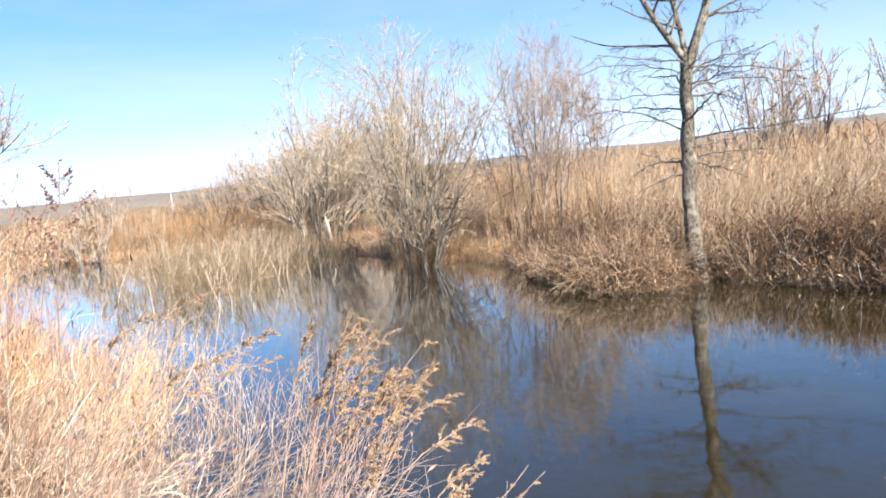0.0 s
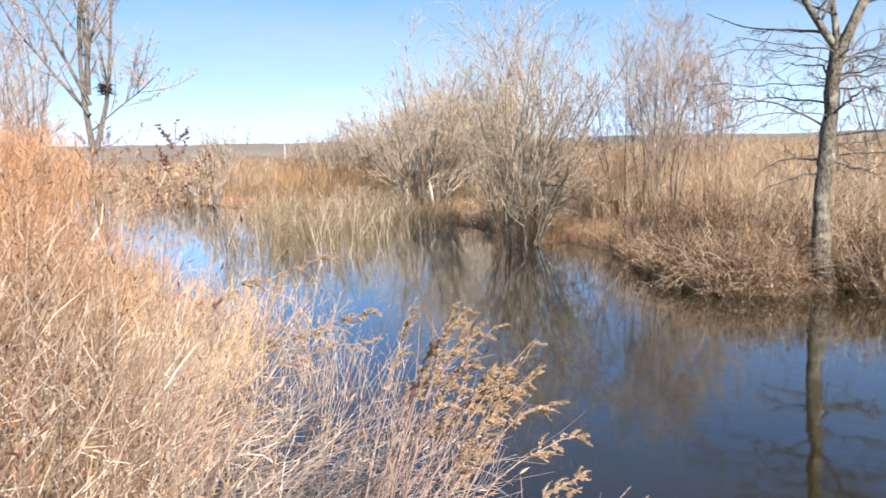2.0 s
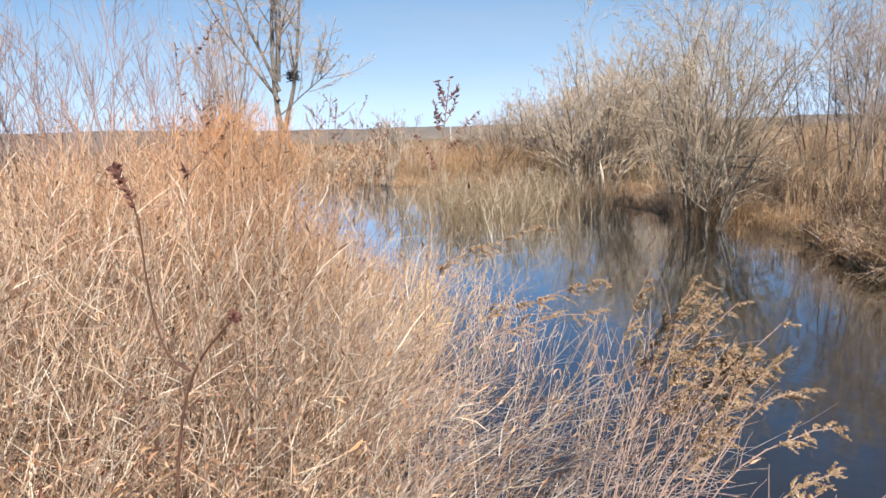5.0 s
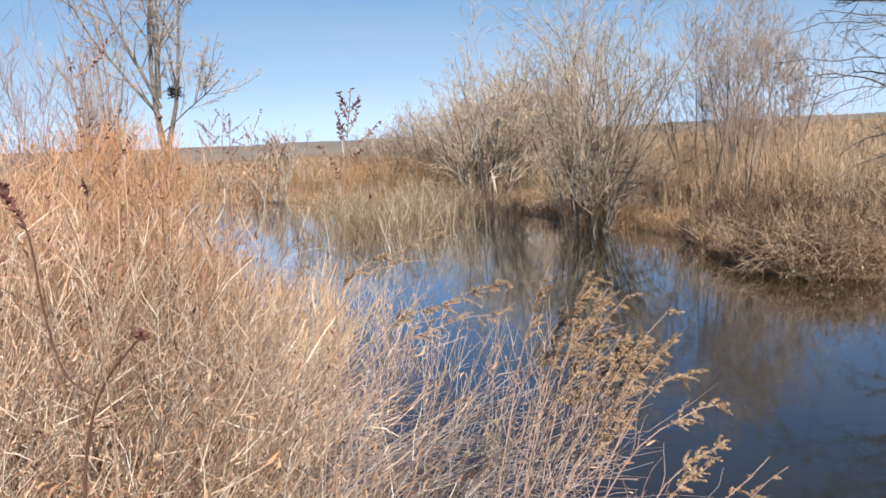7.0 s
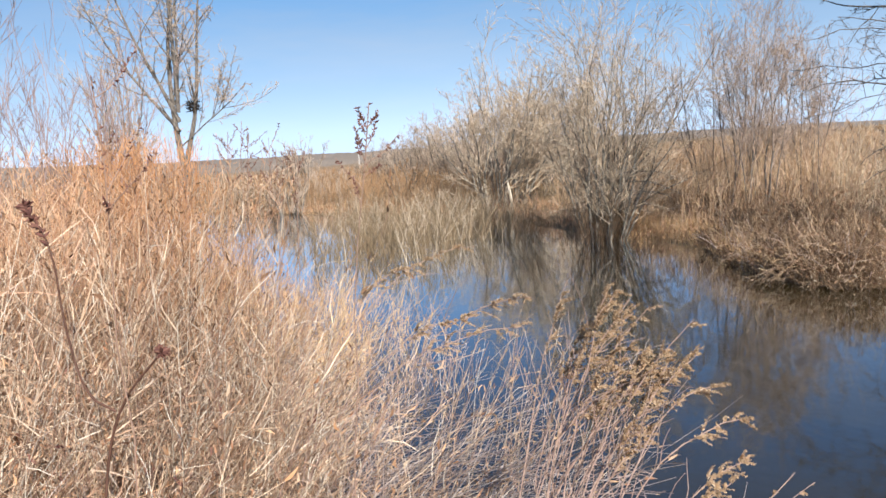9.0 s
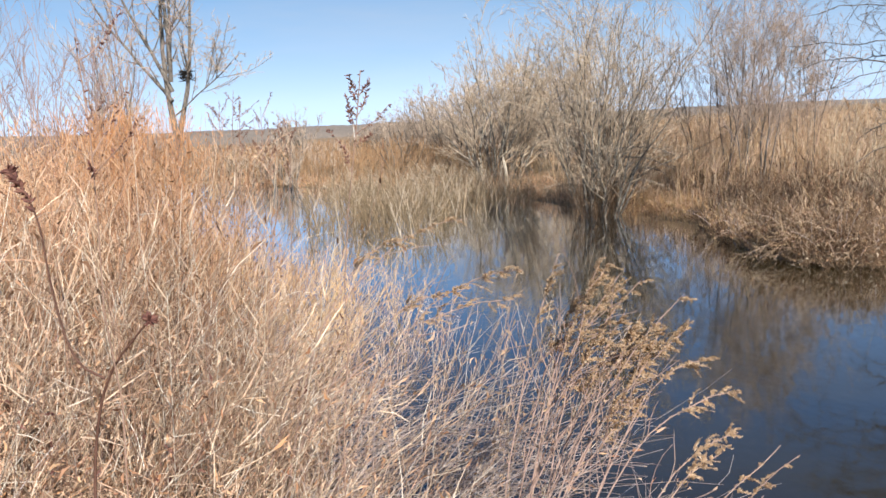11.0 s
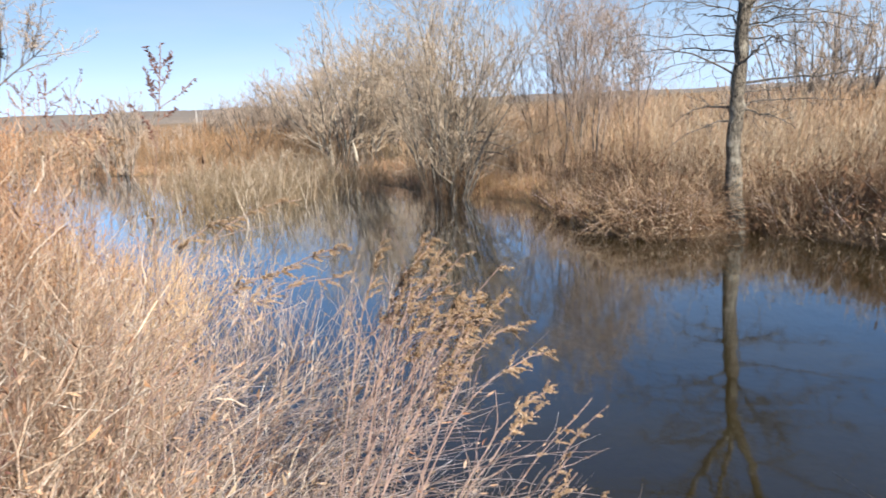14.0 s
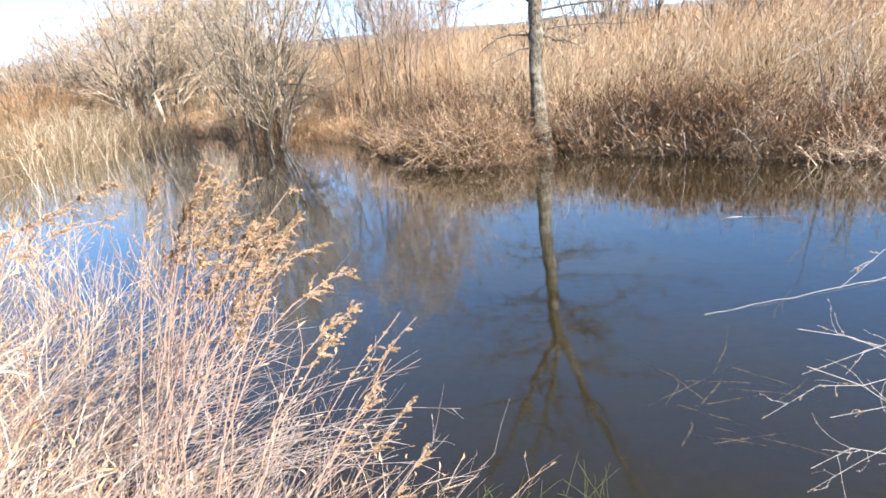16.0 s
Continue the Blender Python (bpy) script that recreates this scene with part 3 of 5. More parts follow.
# dark boughs that droop from its foot on the open side
s = np.array([[0.42, -0.1, 0.95], [0.45, -0.15, 1.3], [0.5, 0.0, 1.1], [0.35, -0.1, 1.45]])
bough = shoots(s, np.array([[1, 0, 0.35], [1, 0.1, 0.0], [1, -0.1, 0.2], [1, 0, 0.25]]), np.array([1.0, 1.15, 0.8, 1.25]), 8, 0.14, (0, 0, -0.09))
part("crown", limbs(bough, taper(4, 8, 0.016, 0.006), LIMB_BARK, willow, 6, 3, 0.35), LIMB_BARK, willow)
shrub("willow_shrub", (-5.5, 22.7), 5.3, 38, 0.42, 12, W, "bare grey willow shrub on a brown grassy shore", "willow", "willows along the far shore", 9, 6, 3, r0=0.040, root=0.75, r_twig=0.0052, lift=0.012, narrow=0.4, crook=0.13, low=0.14, dome=0.28, short=0.75, wide=6, skew=0.05)
shrub("willow_shrub", (-3.9, 25.5), 5.3, 30, 0.34, 13, W, "bare grey willow shrub on a brown grassy shore", "willow", "willows along the far shore", 8, 6, 3, r0=0.034, root=0.7, r_twig=0.005, lift=0.012, narrow=0.35, crook=0.14, dome=0.3, short=0.75, wide=6)
# a row of willows that falls away along the shore: bearing, distance, height
for i, (bear, d, h) in enumerate([(-23.6, 56, 3.1), (-22.4, 52, 3.4), (-21, 47, 3.8), (-19.5, 42, 4.1), (-18, 38, 4.3), (-16.3, 34, 4.6), (-14.6, 30, 4.7), (-10.5, 34, 5.0), (-8.0, 36, 4.8)]):
    a = math.radians(bear)
    shrub("willow_shrub", (d * math.sin(a), 1.1 + d * math.cos(a)), h, 26, 0.42, 20 + i, (FAR_BARK, TWIG_FAR), "distant bare willow shrub in a row behind the pond", "willow", "willows along the far shore", 9, 6, 3, r0=0.045, root=1.2, r_twig=0.0062, lift=0.012, narrow=0.4, crook=0.13, dome=0.35, short=0.7, wide=6)
R2 = (FAR_BARK, TWIG_RED)
for i, (x, y, h) in enumerate([(1.03, 14.9, 3.7), (0.68, 15.4, 3.6), (1.25, 15.3, 3.6), (0.95, 16.4, 4.0), (1.6, 16.2, 3.9), (0.45, 16.6, 3.8), (2.05, 16.0, 3.4), (2.35, 16.9, 3.5)]):
    shrub("alder_shrub", (x, y), h, 3, 0.13, 40 + i, R2, "slender reddish-brown alder saplings in dry grass", "alder", "saplings behind the far bank", 15, 8, 3, r0=0.022, root=0.25, r_twig=0.0028, lift=0.015, narrow=0.8, crook=0.07, low=0.30, short=0.8, wide=4)
for i in range(13):
    x, y = 7.6 + 1.0 * i + rng.normal(0, 0.5), 24 + rng.normal(0, 2.0) - 0.3 * i
    shrub("sapling", (x, y), rng.uniform(3.7, 4.7), 9, 0.30, 60 + i, (FAR_BARK, TWIG_FAR), "thin bare grey sapling in the brush of the far bank", "sapling", "saplings on the brushy plain", 7, 4, 2, r0=0.03, root=0.5, r_twig=0.008, narrow=1.4, low=0.3)
for i in range(18):
    a = math.radians(-64 + 1.35 * i + rng.normal(0, 0.5))
    d = 12.5 + rng.normal(0, 1.2)
    shrub("sapling", (d * math.sin(a), d * math.cos(a) + 1), rng.uniform(3.2, 4.6), 6, 0.16, 80 + i, (TWIG_WINE, TWIG_WINE), "tall whip-like wine-brown bare saplings above the dry grass", "sapling", "saplings behind the near bank", 7, 5, 0, r0=0.012, root=0.4, r_twig=0.0031, narrow=2.0)


def nest_tree(x, y, tall):
    top = tagged(new("tree"), "tall bare tree with several ascending trunks beyond the grass", "tree")
    top.matrix_world = pose(x, y, 0.2)
    st = np.array([[0, 0, -0.2], [0.12, 0.0, 2.2], [-0.04, 0, 3.6], [0.0, 0.0, 4.4], [-0.05, 0.1, 4.0], [0.0, 0.1, 5.0], [0.02, 0, 3.0]])
    wy = np.array([[0.0, 0, 1], [0.26, 0.1, 1], [-0.85, 0.1, 1], [0.20, -0.1, 1], [-0.32, -0.2, 1.0], [-0.1, 0.2, 1], [1.0, 0.1, 0.62]])
    ln = np.array([1.1, 0.85, 0.75, 0.7, 0.75, 0.65, 0.34]) * tall
    p = shoots(st, wy, ln, 14, 0.04, (0, 0, 0.03))
    r = taper(7, 14, np.array([0.19, 0.12, 0.085, 0.10, 0.09, 0.085, 0.035]), 0.02, 0.75)
    for i in range(7):
        part("trunk", [tubes(p[i:i + 1], r[i:i + 1], 9)], FAR_BARK, top)
    s, w, pr, f = sprout(p, r, 12, 0.2, 0.97, 25, 55, 0.15)
    up = shoots(s, w, rng.uniform(1.4, 3.6, len(s)) * (1.1 - 0.5 * f), 12, 0.07, (0, 0, 0.03))
    pieces = limbs(up, taper(len(up), 12, np.minimum(pr * 0.5, 0.045), 0.008, 0.8), FAR_BARK, top, 10, 6, 0.40, 3.2)
    part("crown", pieces, TWIG_FAR, top)
    # the nest sits in the right-hand fork
    at = p[1, 4] + np.array([-0.05, -0.12, -0.1])
    c = np.array([x, y, 0.2]) + at
    a = rng.uniform(0, 2 * np.pi, 160)
    q = 0.24 * np.sqrt(rng.random(160))
    s = np.column_stack([c[0] + np.cos(a) * q, c[1] + np.sin(a) * q, c[2] + rng.uniform(-0.2, 0.2, 160)])
    w = np.column_stack([-np.sin(a) + rng.normal(0, 0.3, 160), np.cos(a), rng.normal(0, 0.25, 160)])
    nest = shoots(s, w, rng.uniform(0.15, 0.35, 160), 4, 0.2)
    stuff_nest = new("bird_nest", sheet("bird_nest", [tubes(nest, taper(160, 4, 0.012, 0.008), 4)], NEST))
    tagged(stuff_nest, "dark bird nest of sticks in a tree fork", "nest")


nest_tree(-20.15, 25.8, 10.0)

for x, y, hh, s in ((-20.5, 22.8, 6.5, 101), (-34, 61, 5.0, 102), (-23.5, 25.5, 5.0, 103), (-17.0, 29.5, 2.6, 104), (-15.0, 25.5, 1.6, 105)):
    shrub("sapling", (x, y), hh, 8, 0.34, s, (FAR_BARK, TWIG_FAR), "bare grey tree beyond the dry grass of the bank", "tree", "trees beyond the near bank", 9, 6, 2, r0=0.06, root=0.5, r_twig=0.010)


def leafy_shrub(x, y, tall, seed):
    """A low bush that has kept some of its curled dead leaves."""
    top = shrub("leafy_shrub", (x, y), tall, 11, 0.6, seed, (FAR_BARK, TWIG_FAR), "low bush with clinging rust-tan dead leaves beyond the water", "bush", "leafy bushes beyond the water", 7, 4, 0, r0=0.016, root=0.35, r_twig=0.006, low=0.25, crook=0.14)
    n = 300
    a, q = rng.uniform(0, 2 * np.pi, n), np.sqrt(rng.random(n))
    zl = tall * rng.uniform(0.25, 0.98, n)
    wide = 0.42 * tall * (0.5 + np.sin(zl / tall * 2.8) * 0.6)
    c = np.column_stack([np.cos(a) * q * wide, np.sin(a) * q * wide, zl])
    d = unit(rng.normal(0, 1, (n, 3)))
    sz = rng.uniform(0.028, 0.06, n)
    leaf = np.stack([c, c + d * sz[:, None], c + (d + rng.normal(0, 0.4, (n, 3))) * sz[:, None] * 2], 1)
    tagged(part("dead_foliage", [blades(leaf, np.stack([sz * 0.2, sz * 0.75, sz * 0.2], 1))], LEAF, top, "curled rust-tan dead leaves"), kind="stuff")


for i, (bear, d, h) in enumerate([(-47, 28, 2.2), (-44, 30, 2.4), (-41, 29, 2.0), (-39.3, 31, 2.3), (-37.6, 29, 2.0), (-36.2, 31, 1.9), (-34.6, 30, 2.1), (-33.3, 31, 1.8), (-31.8, 31, 1.4)]):
    a = math.radians(bear)
    leafy_shrub(d * math.sin(a), 1.1 + d * math.cos(a), h, 340 + i)

shrub("red_shrub", (-0.5, 19.2), 1.55, 20, 0.7, 111, (HEATH, HEATH), "small red-stemmed bare shrub behind the willow", "shrub", "", 6, 4, 0, r0=0.012, root=0.4, r_twig=0.005)


def conifer(x, y, tall, seed):
    """A far dark conifer: a straight trunk with whorls of drooping, needle-clad branches, shorter towards the top."""
    global rng
    keep, rng = rng, np.random.default_rng(seed)
    top = tagged(new("conifer"), "distant dark green conifer on the horizon", "tree", "conifers on the horizon")
    top.matrix_world = pose(x, y, float(height(x, y)))
    p = shoots(np.array([[0, 0, -0.2]]), np.array([[0, 0, 1.0]]), np.array([tall]), 10, 0.01)
    r = taper(1, 10, 0.02 * tall, 0.003 * tall)
    part("trunk", [tubes(p, r, 7)], FAR_BARK, top)
    n = 150
    f = 0.12 + 0.88 * rng.random(n)
    a = rng.uniform(0, 2 * np.pi, n)
    s = np.column_stack([0 * f, 0 * f, f * tall])
    w = np.column_stack([np.cos(a), np.sin(a), rng.uniform(-0.25, 0.25, n)])
    br = shoots(s, w, tall * 0.26 * (1.08 - f) * rng.uniform(0.6, 1.2, n), 5, 0.1, (0, 0, -0.04))
    q, d, _, _ = sprout(br, np.full(br.shape[:2], 0.01), 14, 0.1, 1.0, 25, 80)
    tuft = shoots(q, d, rng.uniform(0.02, 0.045, len(q)) * tall, 3, 0.1, (0, 0, -0.05))
    crown = [tubes(br, taper(n, 5, 0.006 * tall, 0.002 * tall), 3), blades(tuft, taper(len(q), 3, 0.008 * tall, 0.003 * tall))]
    tagged(part("crown", crown, NEEDLES, top), kind="stuff")
    rng = keep


for i, (bear, tall) in enumerate([(30.4, 3.4), (31.6, 4.9), (32.1, 4.0), (34.1, 3.9), (35.0, 3.2), (36.2, 4.2)]):
    a = math.radians(bear)
    conifer(200 * math.sin(a), 1 + 200 * math.cos(a), tall, 140 + i)
shrub("bank_sapling", (5.85, 8.7), 1.9, 5, 0.22, 131, (FAR_BARK, TWIG_FAR), "thin dark bare sapling on the bank by the water", "sapling", "", 6, 4, 0, r0=0.011, root=0.25, r_twig=0.003, narrow=1.4)
shrub("bank_sapling", (6.15, 9.0), 1.6, 4, 0.2, 132, (FAR_BARK, TWIG_FAR), "thin dark bare sapling on the bank by the water", "sapling", "", 6, 4, 0, r0=0.010, root=0.2, r_twig=0.003, narrow=1.4)


# ---- stands of dry plants ----
# near bank: dense dead grass and forbs, thinning towards the water
def bank_place(n, r0, r1, a0, a1, inset=0.0):
    """Places on the near bank at even density per angle, between two distances."""
    got = np.zeros((0, 2))
    while len(got) < n:
        a = np.radians(rng.uniform(a0, a1, 3 * n))
        r = r0 * (r1 / r0) ** (rng.random(3 * n) ** 0.75)
        p = np.column_stack([-0.15 + r * np.sin(a), 1.05 + r * np.cos(a)])
        got = np.concatenate([got, p[p[:, 1] < near_shore(p[:, 0]) - inset]])
    return got[:n]


def bearing(p):
    return np.degrees(np.arctan2(p[:, 0] + 0.2, p[:, 1] - 1.05))


def thinned(p):
    """Fewer stems towards the water and towards the open side of the bank."""
    inland = np.clip((near_shore(p[:, 0]) - p[:, 1] - 0.1) / 1.9, 0.04, 1) ** 1.25
    side = np.clip((-5 - bearing(p)) / 15, 0, 1)
    return p[rng.random(len(p)) < inland * side]


def grown(p, low, high):
    """Stems grow taller inland, where the bank rises."""
    f = np.clip((-32 - bearing(p)) / 8, 0, 1) * np.clip((from_eye(p[:, 0], p[:, 1]) - 1.2) / 1.6, 0.3, 1)
    low = low * (1 - 0.33 * np.clip((-18 - bearing(p)) / 8, 0, 1) * (1 - f))
    return (low + (high - low) * f) * rng.uniform(0.72, 1.15, len(p))


def tussocks(p, pull, lean, wild, count):
    """Draws places together into clumps, each with a lean of its own: the places and the leans."""
    seat = p[rng.choice(len(p), count, replace=False)]
    own = np.argmin(((p[:, None] - seat[None]) ** 2).sum(2), axis=1)
    tilt = np.asarray(lean) + rng.normal(0, wild, (count, 2))
    return p + (seat[own] - p) * (pull * rng.random(len(p)))[:, None], tilt[own]


CREST = ([-80, -51, -46, -42, -39.6, -37.4, -36, -33, -28, -24, -18, -8, 5], [1.5, 2.1, 3.2, 2.8, 0.4, -4, -8, -11.5, -14.5, -16.5, -18.5, -21, -25])


def crested(p, tall, most=1.0):
    """Keeps stems below the line of the bank's crest: highest along the bank, low where it opens to the pond."""
    dx, dy = p[:, 0] + 0.116, p[:, 1] - 1.205
    top = 1.95 + np.hypot(dx, dy) * np.tan(np.radians(np.interp(np.degrees(np.arctan2(dx, dy)), *CREST)))
    room = (top - height(p[:, 0], p[:, 1])) * rng.uniform(0.72, 1.04, len(p)) * most
    return np.clip(tall, 0.12, np.maximum(room, 0.12))


xy, tilts = tussocks(thinned(bank_place(3600, 1.2, 14, -92, 4, 0.05)), 0.7, (0.42, 0.03), (0.30, 0.16), 300)
stuff("dry_grass", stand(xy, crested(xy, grown(xy, 0.74, 1.28)), 0.0031, tilts, 0.20, 0.04, 7, 8, 0.14, 0.8, seed_size=0.0060, wave=0.07, wide=60, fine=True), [STRAW, ORANGE], "tangled straw-coloured dead grass and forbs on the bank", "dry grass")
xy = thinned(bank_place(4000, 1.1, 9, -95, 4, 0.0))
stuff("dry_grass", stand(xy, crested(xy, rng.uniform(0.35, 0.85, len(xy))), 0.0029, (0.52, 0.03), 0.36, 0.06, 6, 4, 0.15, 0.3, seed_size=0.0050, fine=True, wave=0.07, wide=60), [LITTER, SEED], "low brown matted dead grass under the taller stems", "dry grass")
# pale bent stems over the water's edge
n = 470
x = rng.uniform(-4.4, -1.0, n)
xy, tilts = tussocks(np.column_stack([x, near_shore(x) - rng.exponential(0.4, n) + 0.2]), 0.7, (0.75, -0.05), (0.35, 0.15), 60)
stuff("dry_grass", stand(xy, (0.75, 1.5), 0.0027, tilts, 0.20, 0.07, 9, 6, 0.17, 0.5, wave=0.05, seed_size=0.006), [STRAW_GREY, ORANGE], "pale weathered stems leaning over the water's edge", "dry grass")
# golden stems that lean out over the shallows further along
n = 320
x = rng.uniform(-6.6, -2.6, n)
xy, tilts = tussocks(np.column_stack([x, near_shore(x) - rng.exponential(0.35, n) + 0.5]), 0.6, (0.5, -0.02), (0.3, 0.15), 70)
stuff("dry_grass", stand(xy, (0.7, 1.3), 0.0028, tilts, 0.2, 0.05, 8, 7, 0.16, 0.8, wave=0.05, seed_size=0.008), [STRAW, ORANGE], "golden stems leaning out over the shallows", "dry grass")
# pale stems round the foot of the goldenrod
n = 520
xy = np.column_stack([rng.uniform(-1.5, -0.22, n), rng.uniform(1.75, 2.95, n)])
stuff("dry_grass", stand(xy, (0.22, 0.62), 0.0032, (0.35, 0.05), 0.32, 0.05, 6, 6, 0.11, 0.7, seed_size=0.0055, fine=True), [LITTER, ORANGE], "low tangled dead grass round the goldenrod", "dry grass")
n = 230
xy = np.column_stack([rng.normal(-0.95, 0.32, n), rng.normal(2.4, 0.28, n)])
stuff("dry_grass", stand(xy, (0.5, 0.9), 0.0025, (0.55, 0.10), 0.32, 0.06, 6, 6, 0.15, 0.35, seed_size=0.006), [STRAW_GREY, SEED], "pale forked stems at the edge of the bank", "dry grass")
# tall golden stems in the shallows beyond the edge
n = 45
xy = np.column_stack([rng.uniform(-2.0, -0.95, n), rng.uniform(3.7, 4.7, n)])
stuff("dry_grass", stand(xy, (1.0, 1.5), 0.0027, (0.22, 0), 0.17, 0.03, 6, 7, 0.14, 0.9, seed_size=0.0075, wave=0.06, sink=0.06), [STRAW, PLUME], "tall golden seed-tipped stems at the water's edge", "dry grass")
# taller orange-brown clumps further along the bank
for bear, d, n, hh in ((-45, 4.4, 240, 1.7), (-43, 5.2, 220, 1.7), (-48, 5.0, 240, 1.7), (-54, 4.6, 240, 1.6), (-44, 6.5, 200, 1.7), (-46, 9, 260, 1.8)):
    a = math.radians(bear)
    xy = np.column_stack([rng.normal(-0.2 + d * math.sin(a), 0.3, n), rng.normal(1.05 + d * math.cos(a), 0.35, n)])
    stuff("dry_grass", stand(xy, crested(xy, rng.uniform(hh * 0.7, hh * 1.1, n)), 0.0026, (0.08, 0.0), 0.20, 0.02, 5, 8, 0.15, 0.5, seed_size=0.006, wave=0.06, wide=55, fine=True), [ORANGE, RUST], "tall orange-brown clump of dead forbs", "dry grass")
a = math.radians(-43.4)
xy = np.column_stack([rng.normal(-0.2 + 5.6 * math.sin(a), 0.22, 300), rng.normal(1.1 + 5.6 * math.cos(a), 0.25, 300)])
stuff("dry_grass", stand(xy, 2.24 - height(xy[:, 0], xy[:, 1]) - rng.exponential(0.12, 300), 0.0024, (0.03, 0.0), 0.07, 0.0, 6, 16, 0.16, 0.7, seed_size=0.005, wave=0.05, wide=45, fine=True), [RUSSET, RUSSET], "bushy spray of russet dead forbs on the crest of the bank", "dry grass")
p = bank_place(1700, 2.2, 5.5, -72, -32, 0.3)
inland = near_shore(p[:, 0]) - p[:, 1]
tall = np.interp(inland, [0, 0.3, 0.55, 0.86, 1.13, 1.5], [0.55, 0.75, 1.0, 1.5, 1.88, 1.95]) * rng.uniform(0.70, 0.97, len(p))
p, tilts = tussocks(p, 0.6, (0.22, 0.0), (0.24, 0.14), 130)
stuff("dry_grass", stand(p, crested(p, tall), 0.0026, tilts, 0.18, 0.03, 6, 8, 0.14, 0.8, wave=0.07, wide=60, fine=True, seed_size=0.0034), [STRAW, ORANGE], "orange-brown dead forbs with curled leaves on the bank", "dry grass")
p = bank_place(620, 2.8, 4.6, -58, -35, 0.45)
tall = (rng.uniform(1.86, 2.3, len(p)) - height(p[:, 0], p[:, 1])) * 1.03
stuff("dry_grass", stand(p, crested(p, tall), 0.0021, (0.05, 0.0), 0.09, 0.02, 6, 18, 0.11, 0.85, wave=0.06, wide=60, fine=True, seed_size=0.0042), [ORANGE, RUST], "tall bushy orange-brown forbs along the crest of the bank", "dry grass")
p = bank_place(260, 1.9, 5, -72, -34, 0.5)
stuff("dry_grass", stand(p, crested(p, rng.uniform(1.0, 1.6, len(p)), 1.03), 0.0019, (0.1, 0.0), 0.22, 0.02, 6, 13, 0.10, 1.0, seed_size=0.0054), [DOCK_STEM, RUST], "dead stalks hung with curled rust-brown leaves", "dry grass")
# stouter pale and dark stems scattered through the stand
xy = thinned(bank_place(200, 1.8, 8, -92, -16, 0.1))
stuff("dry_grass", stand(xy, crested(xy, grown(xy, 0.8, 1.15), 0.9), 0.0029, (0.34, 0.04), 0.42, 0.03, 6, 3, 0.22, 0.3, seed_size=0.005, wave=0.11), [STRAW_GREY, SEED], "stout pale dead stalks leaning through the grass", "dry grass")
xy = thinned(bank_place(120, 1.5, 3.2, -70, -36, 0.3))
stuff("dry_grass", stand(xy, (0.6, 1.0), 0.0034, (0.25, 0.0), 0.45, 0.02, 6, 2, 0.3, 0, wave=0.09), [ORANGE], "stout salmon-coloured dead stalks in the grass", "dry grass")
xy = thinned(bank_place(420, 1.6, 9, -92, -20, 0.2))
stuff("dry_grass", stand(xy, crested(xy, grown(xy, 0.8, 1.32)), 0.0030, (0.14, 0.0), 0.24, 0.02, 5, 8, 0.08, 0.9, seed_size=0.0065, wave=0.05), [DOCK_STEM, DOCK_SEED], "thin dark red-brown seed stalks among the grass", "dry grass")
# behind and beside the viewer
a = np.radians(rng.uniform(55, 265, 900))
r = rng.uniform(1.6, 9, 900)
p = np.column_stack([-0.15 + r * np.sin(a), 1.05 + r * np.cos(a)])
p = p[p[:, 1] < near_shore(p[:, 0]) - 0.1]
stuff("dry_grass", stand(p, (0.6, 1.1), 0.003, (0.1, 0), 0.25, 0.05, 4, 3, 0.15, 0.3, fine=True), [STRAW, SEED], "dead grass on the bank behind the path", "dry grass")

a = np.radians(rng.uniform(20, 330, 7000))
r = rng.uniform(0.25, 1, 7000) ** 0.7 * 6
p = np.column_stack([-0.15 + r * np.sin(a), 1.05 + r * np.cos(a)])
p = p[(p[:, 1] < near_shore(p[:, 0]) - 0.05)]
stuff("dry_grass", stand(p, (0.12, 0.4), 0.0028, (0.1, 0.1), 1.1, 0.12, 3, 2, 0.12, 0, fine=True), [LITTER], "flattened trampled grass under the path", "dry grass")

# far bank: reeds and brush
def strip(n, x0, x1, d0, d1, power=1.0):
    x = rng.uniform(x0, x1, n)
    p = np.column_stack([x, far_shore(x) + d0 + (d1 - d0) * rng.random(n) ** power])
    return p[~((np.abs(p[:, 0] - 2.72) < 0.27) & (p[:, 1] < 11.1))]


def rising(p, low, slope, most):
    """Heights that rise with the distance from the water, in uneven clumps."""
    back = p[:, 1] - far_shore(p[:, 0])
    clump = 1 + 0.22 * lumps(p[:, 0], p[:, 1], 1.6, 4)
    return np.clip(low + slope * np.maximum(back, 0), 0.2, most) * clump * rng.uniform(0.6, 1.12, len(p))


xy = strip(4600, 2.3, 13, 0.3, 7.5, 1.2)
stuff("reed_bed", stand(xy, rising(xy, 0.22, 0.30, 1.45), 0.0056, (0.20, 0), 0.20, 0.03, 4, 3, 0.34, 0.25, seed_size=0.012, fine=True, wave=0.05), [REED, SEED], "dense tan reeds and brush along the far bank", "reeds")
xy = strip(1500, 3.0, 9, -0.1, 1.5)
stuff("reed_bed", stand(xy, rising(xy, 0.26, 0.42, 1.0), 0.0048, (0.06, -0.16), 0.36, 0.06, 4, 5, 0.20, 0.7, seed_size=0.017, fine=True), [REED_DARK, RUST], "dark brown reeds and rust-brown leaves over the pond", "reeds")
# low strip whose dark colour holds the shade of hollows at the mound edge
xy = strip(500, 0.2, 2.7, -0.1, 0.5)
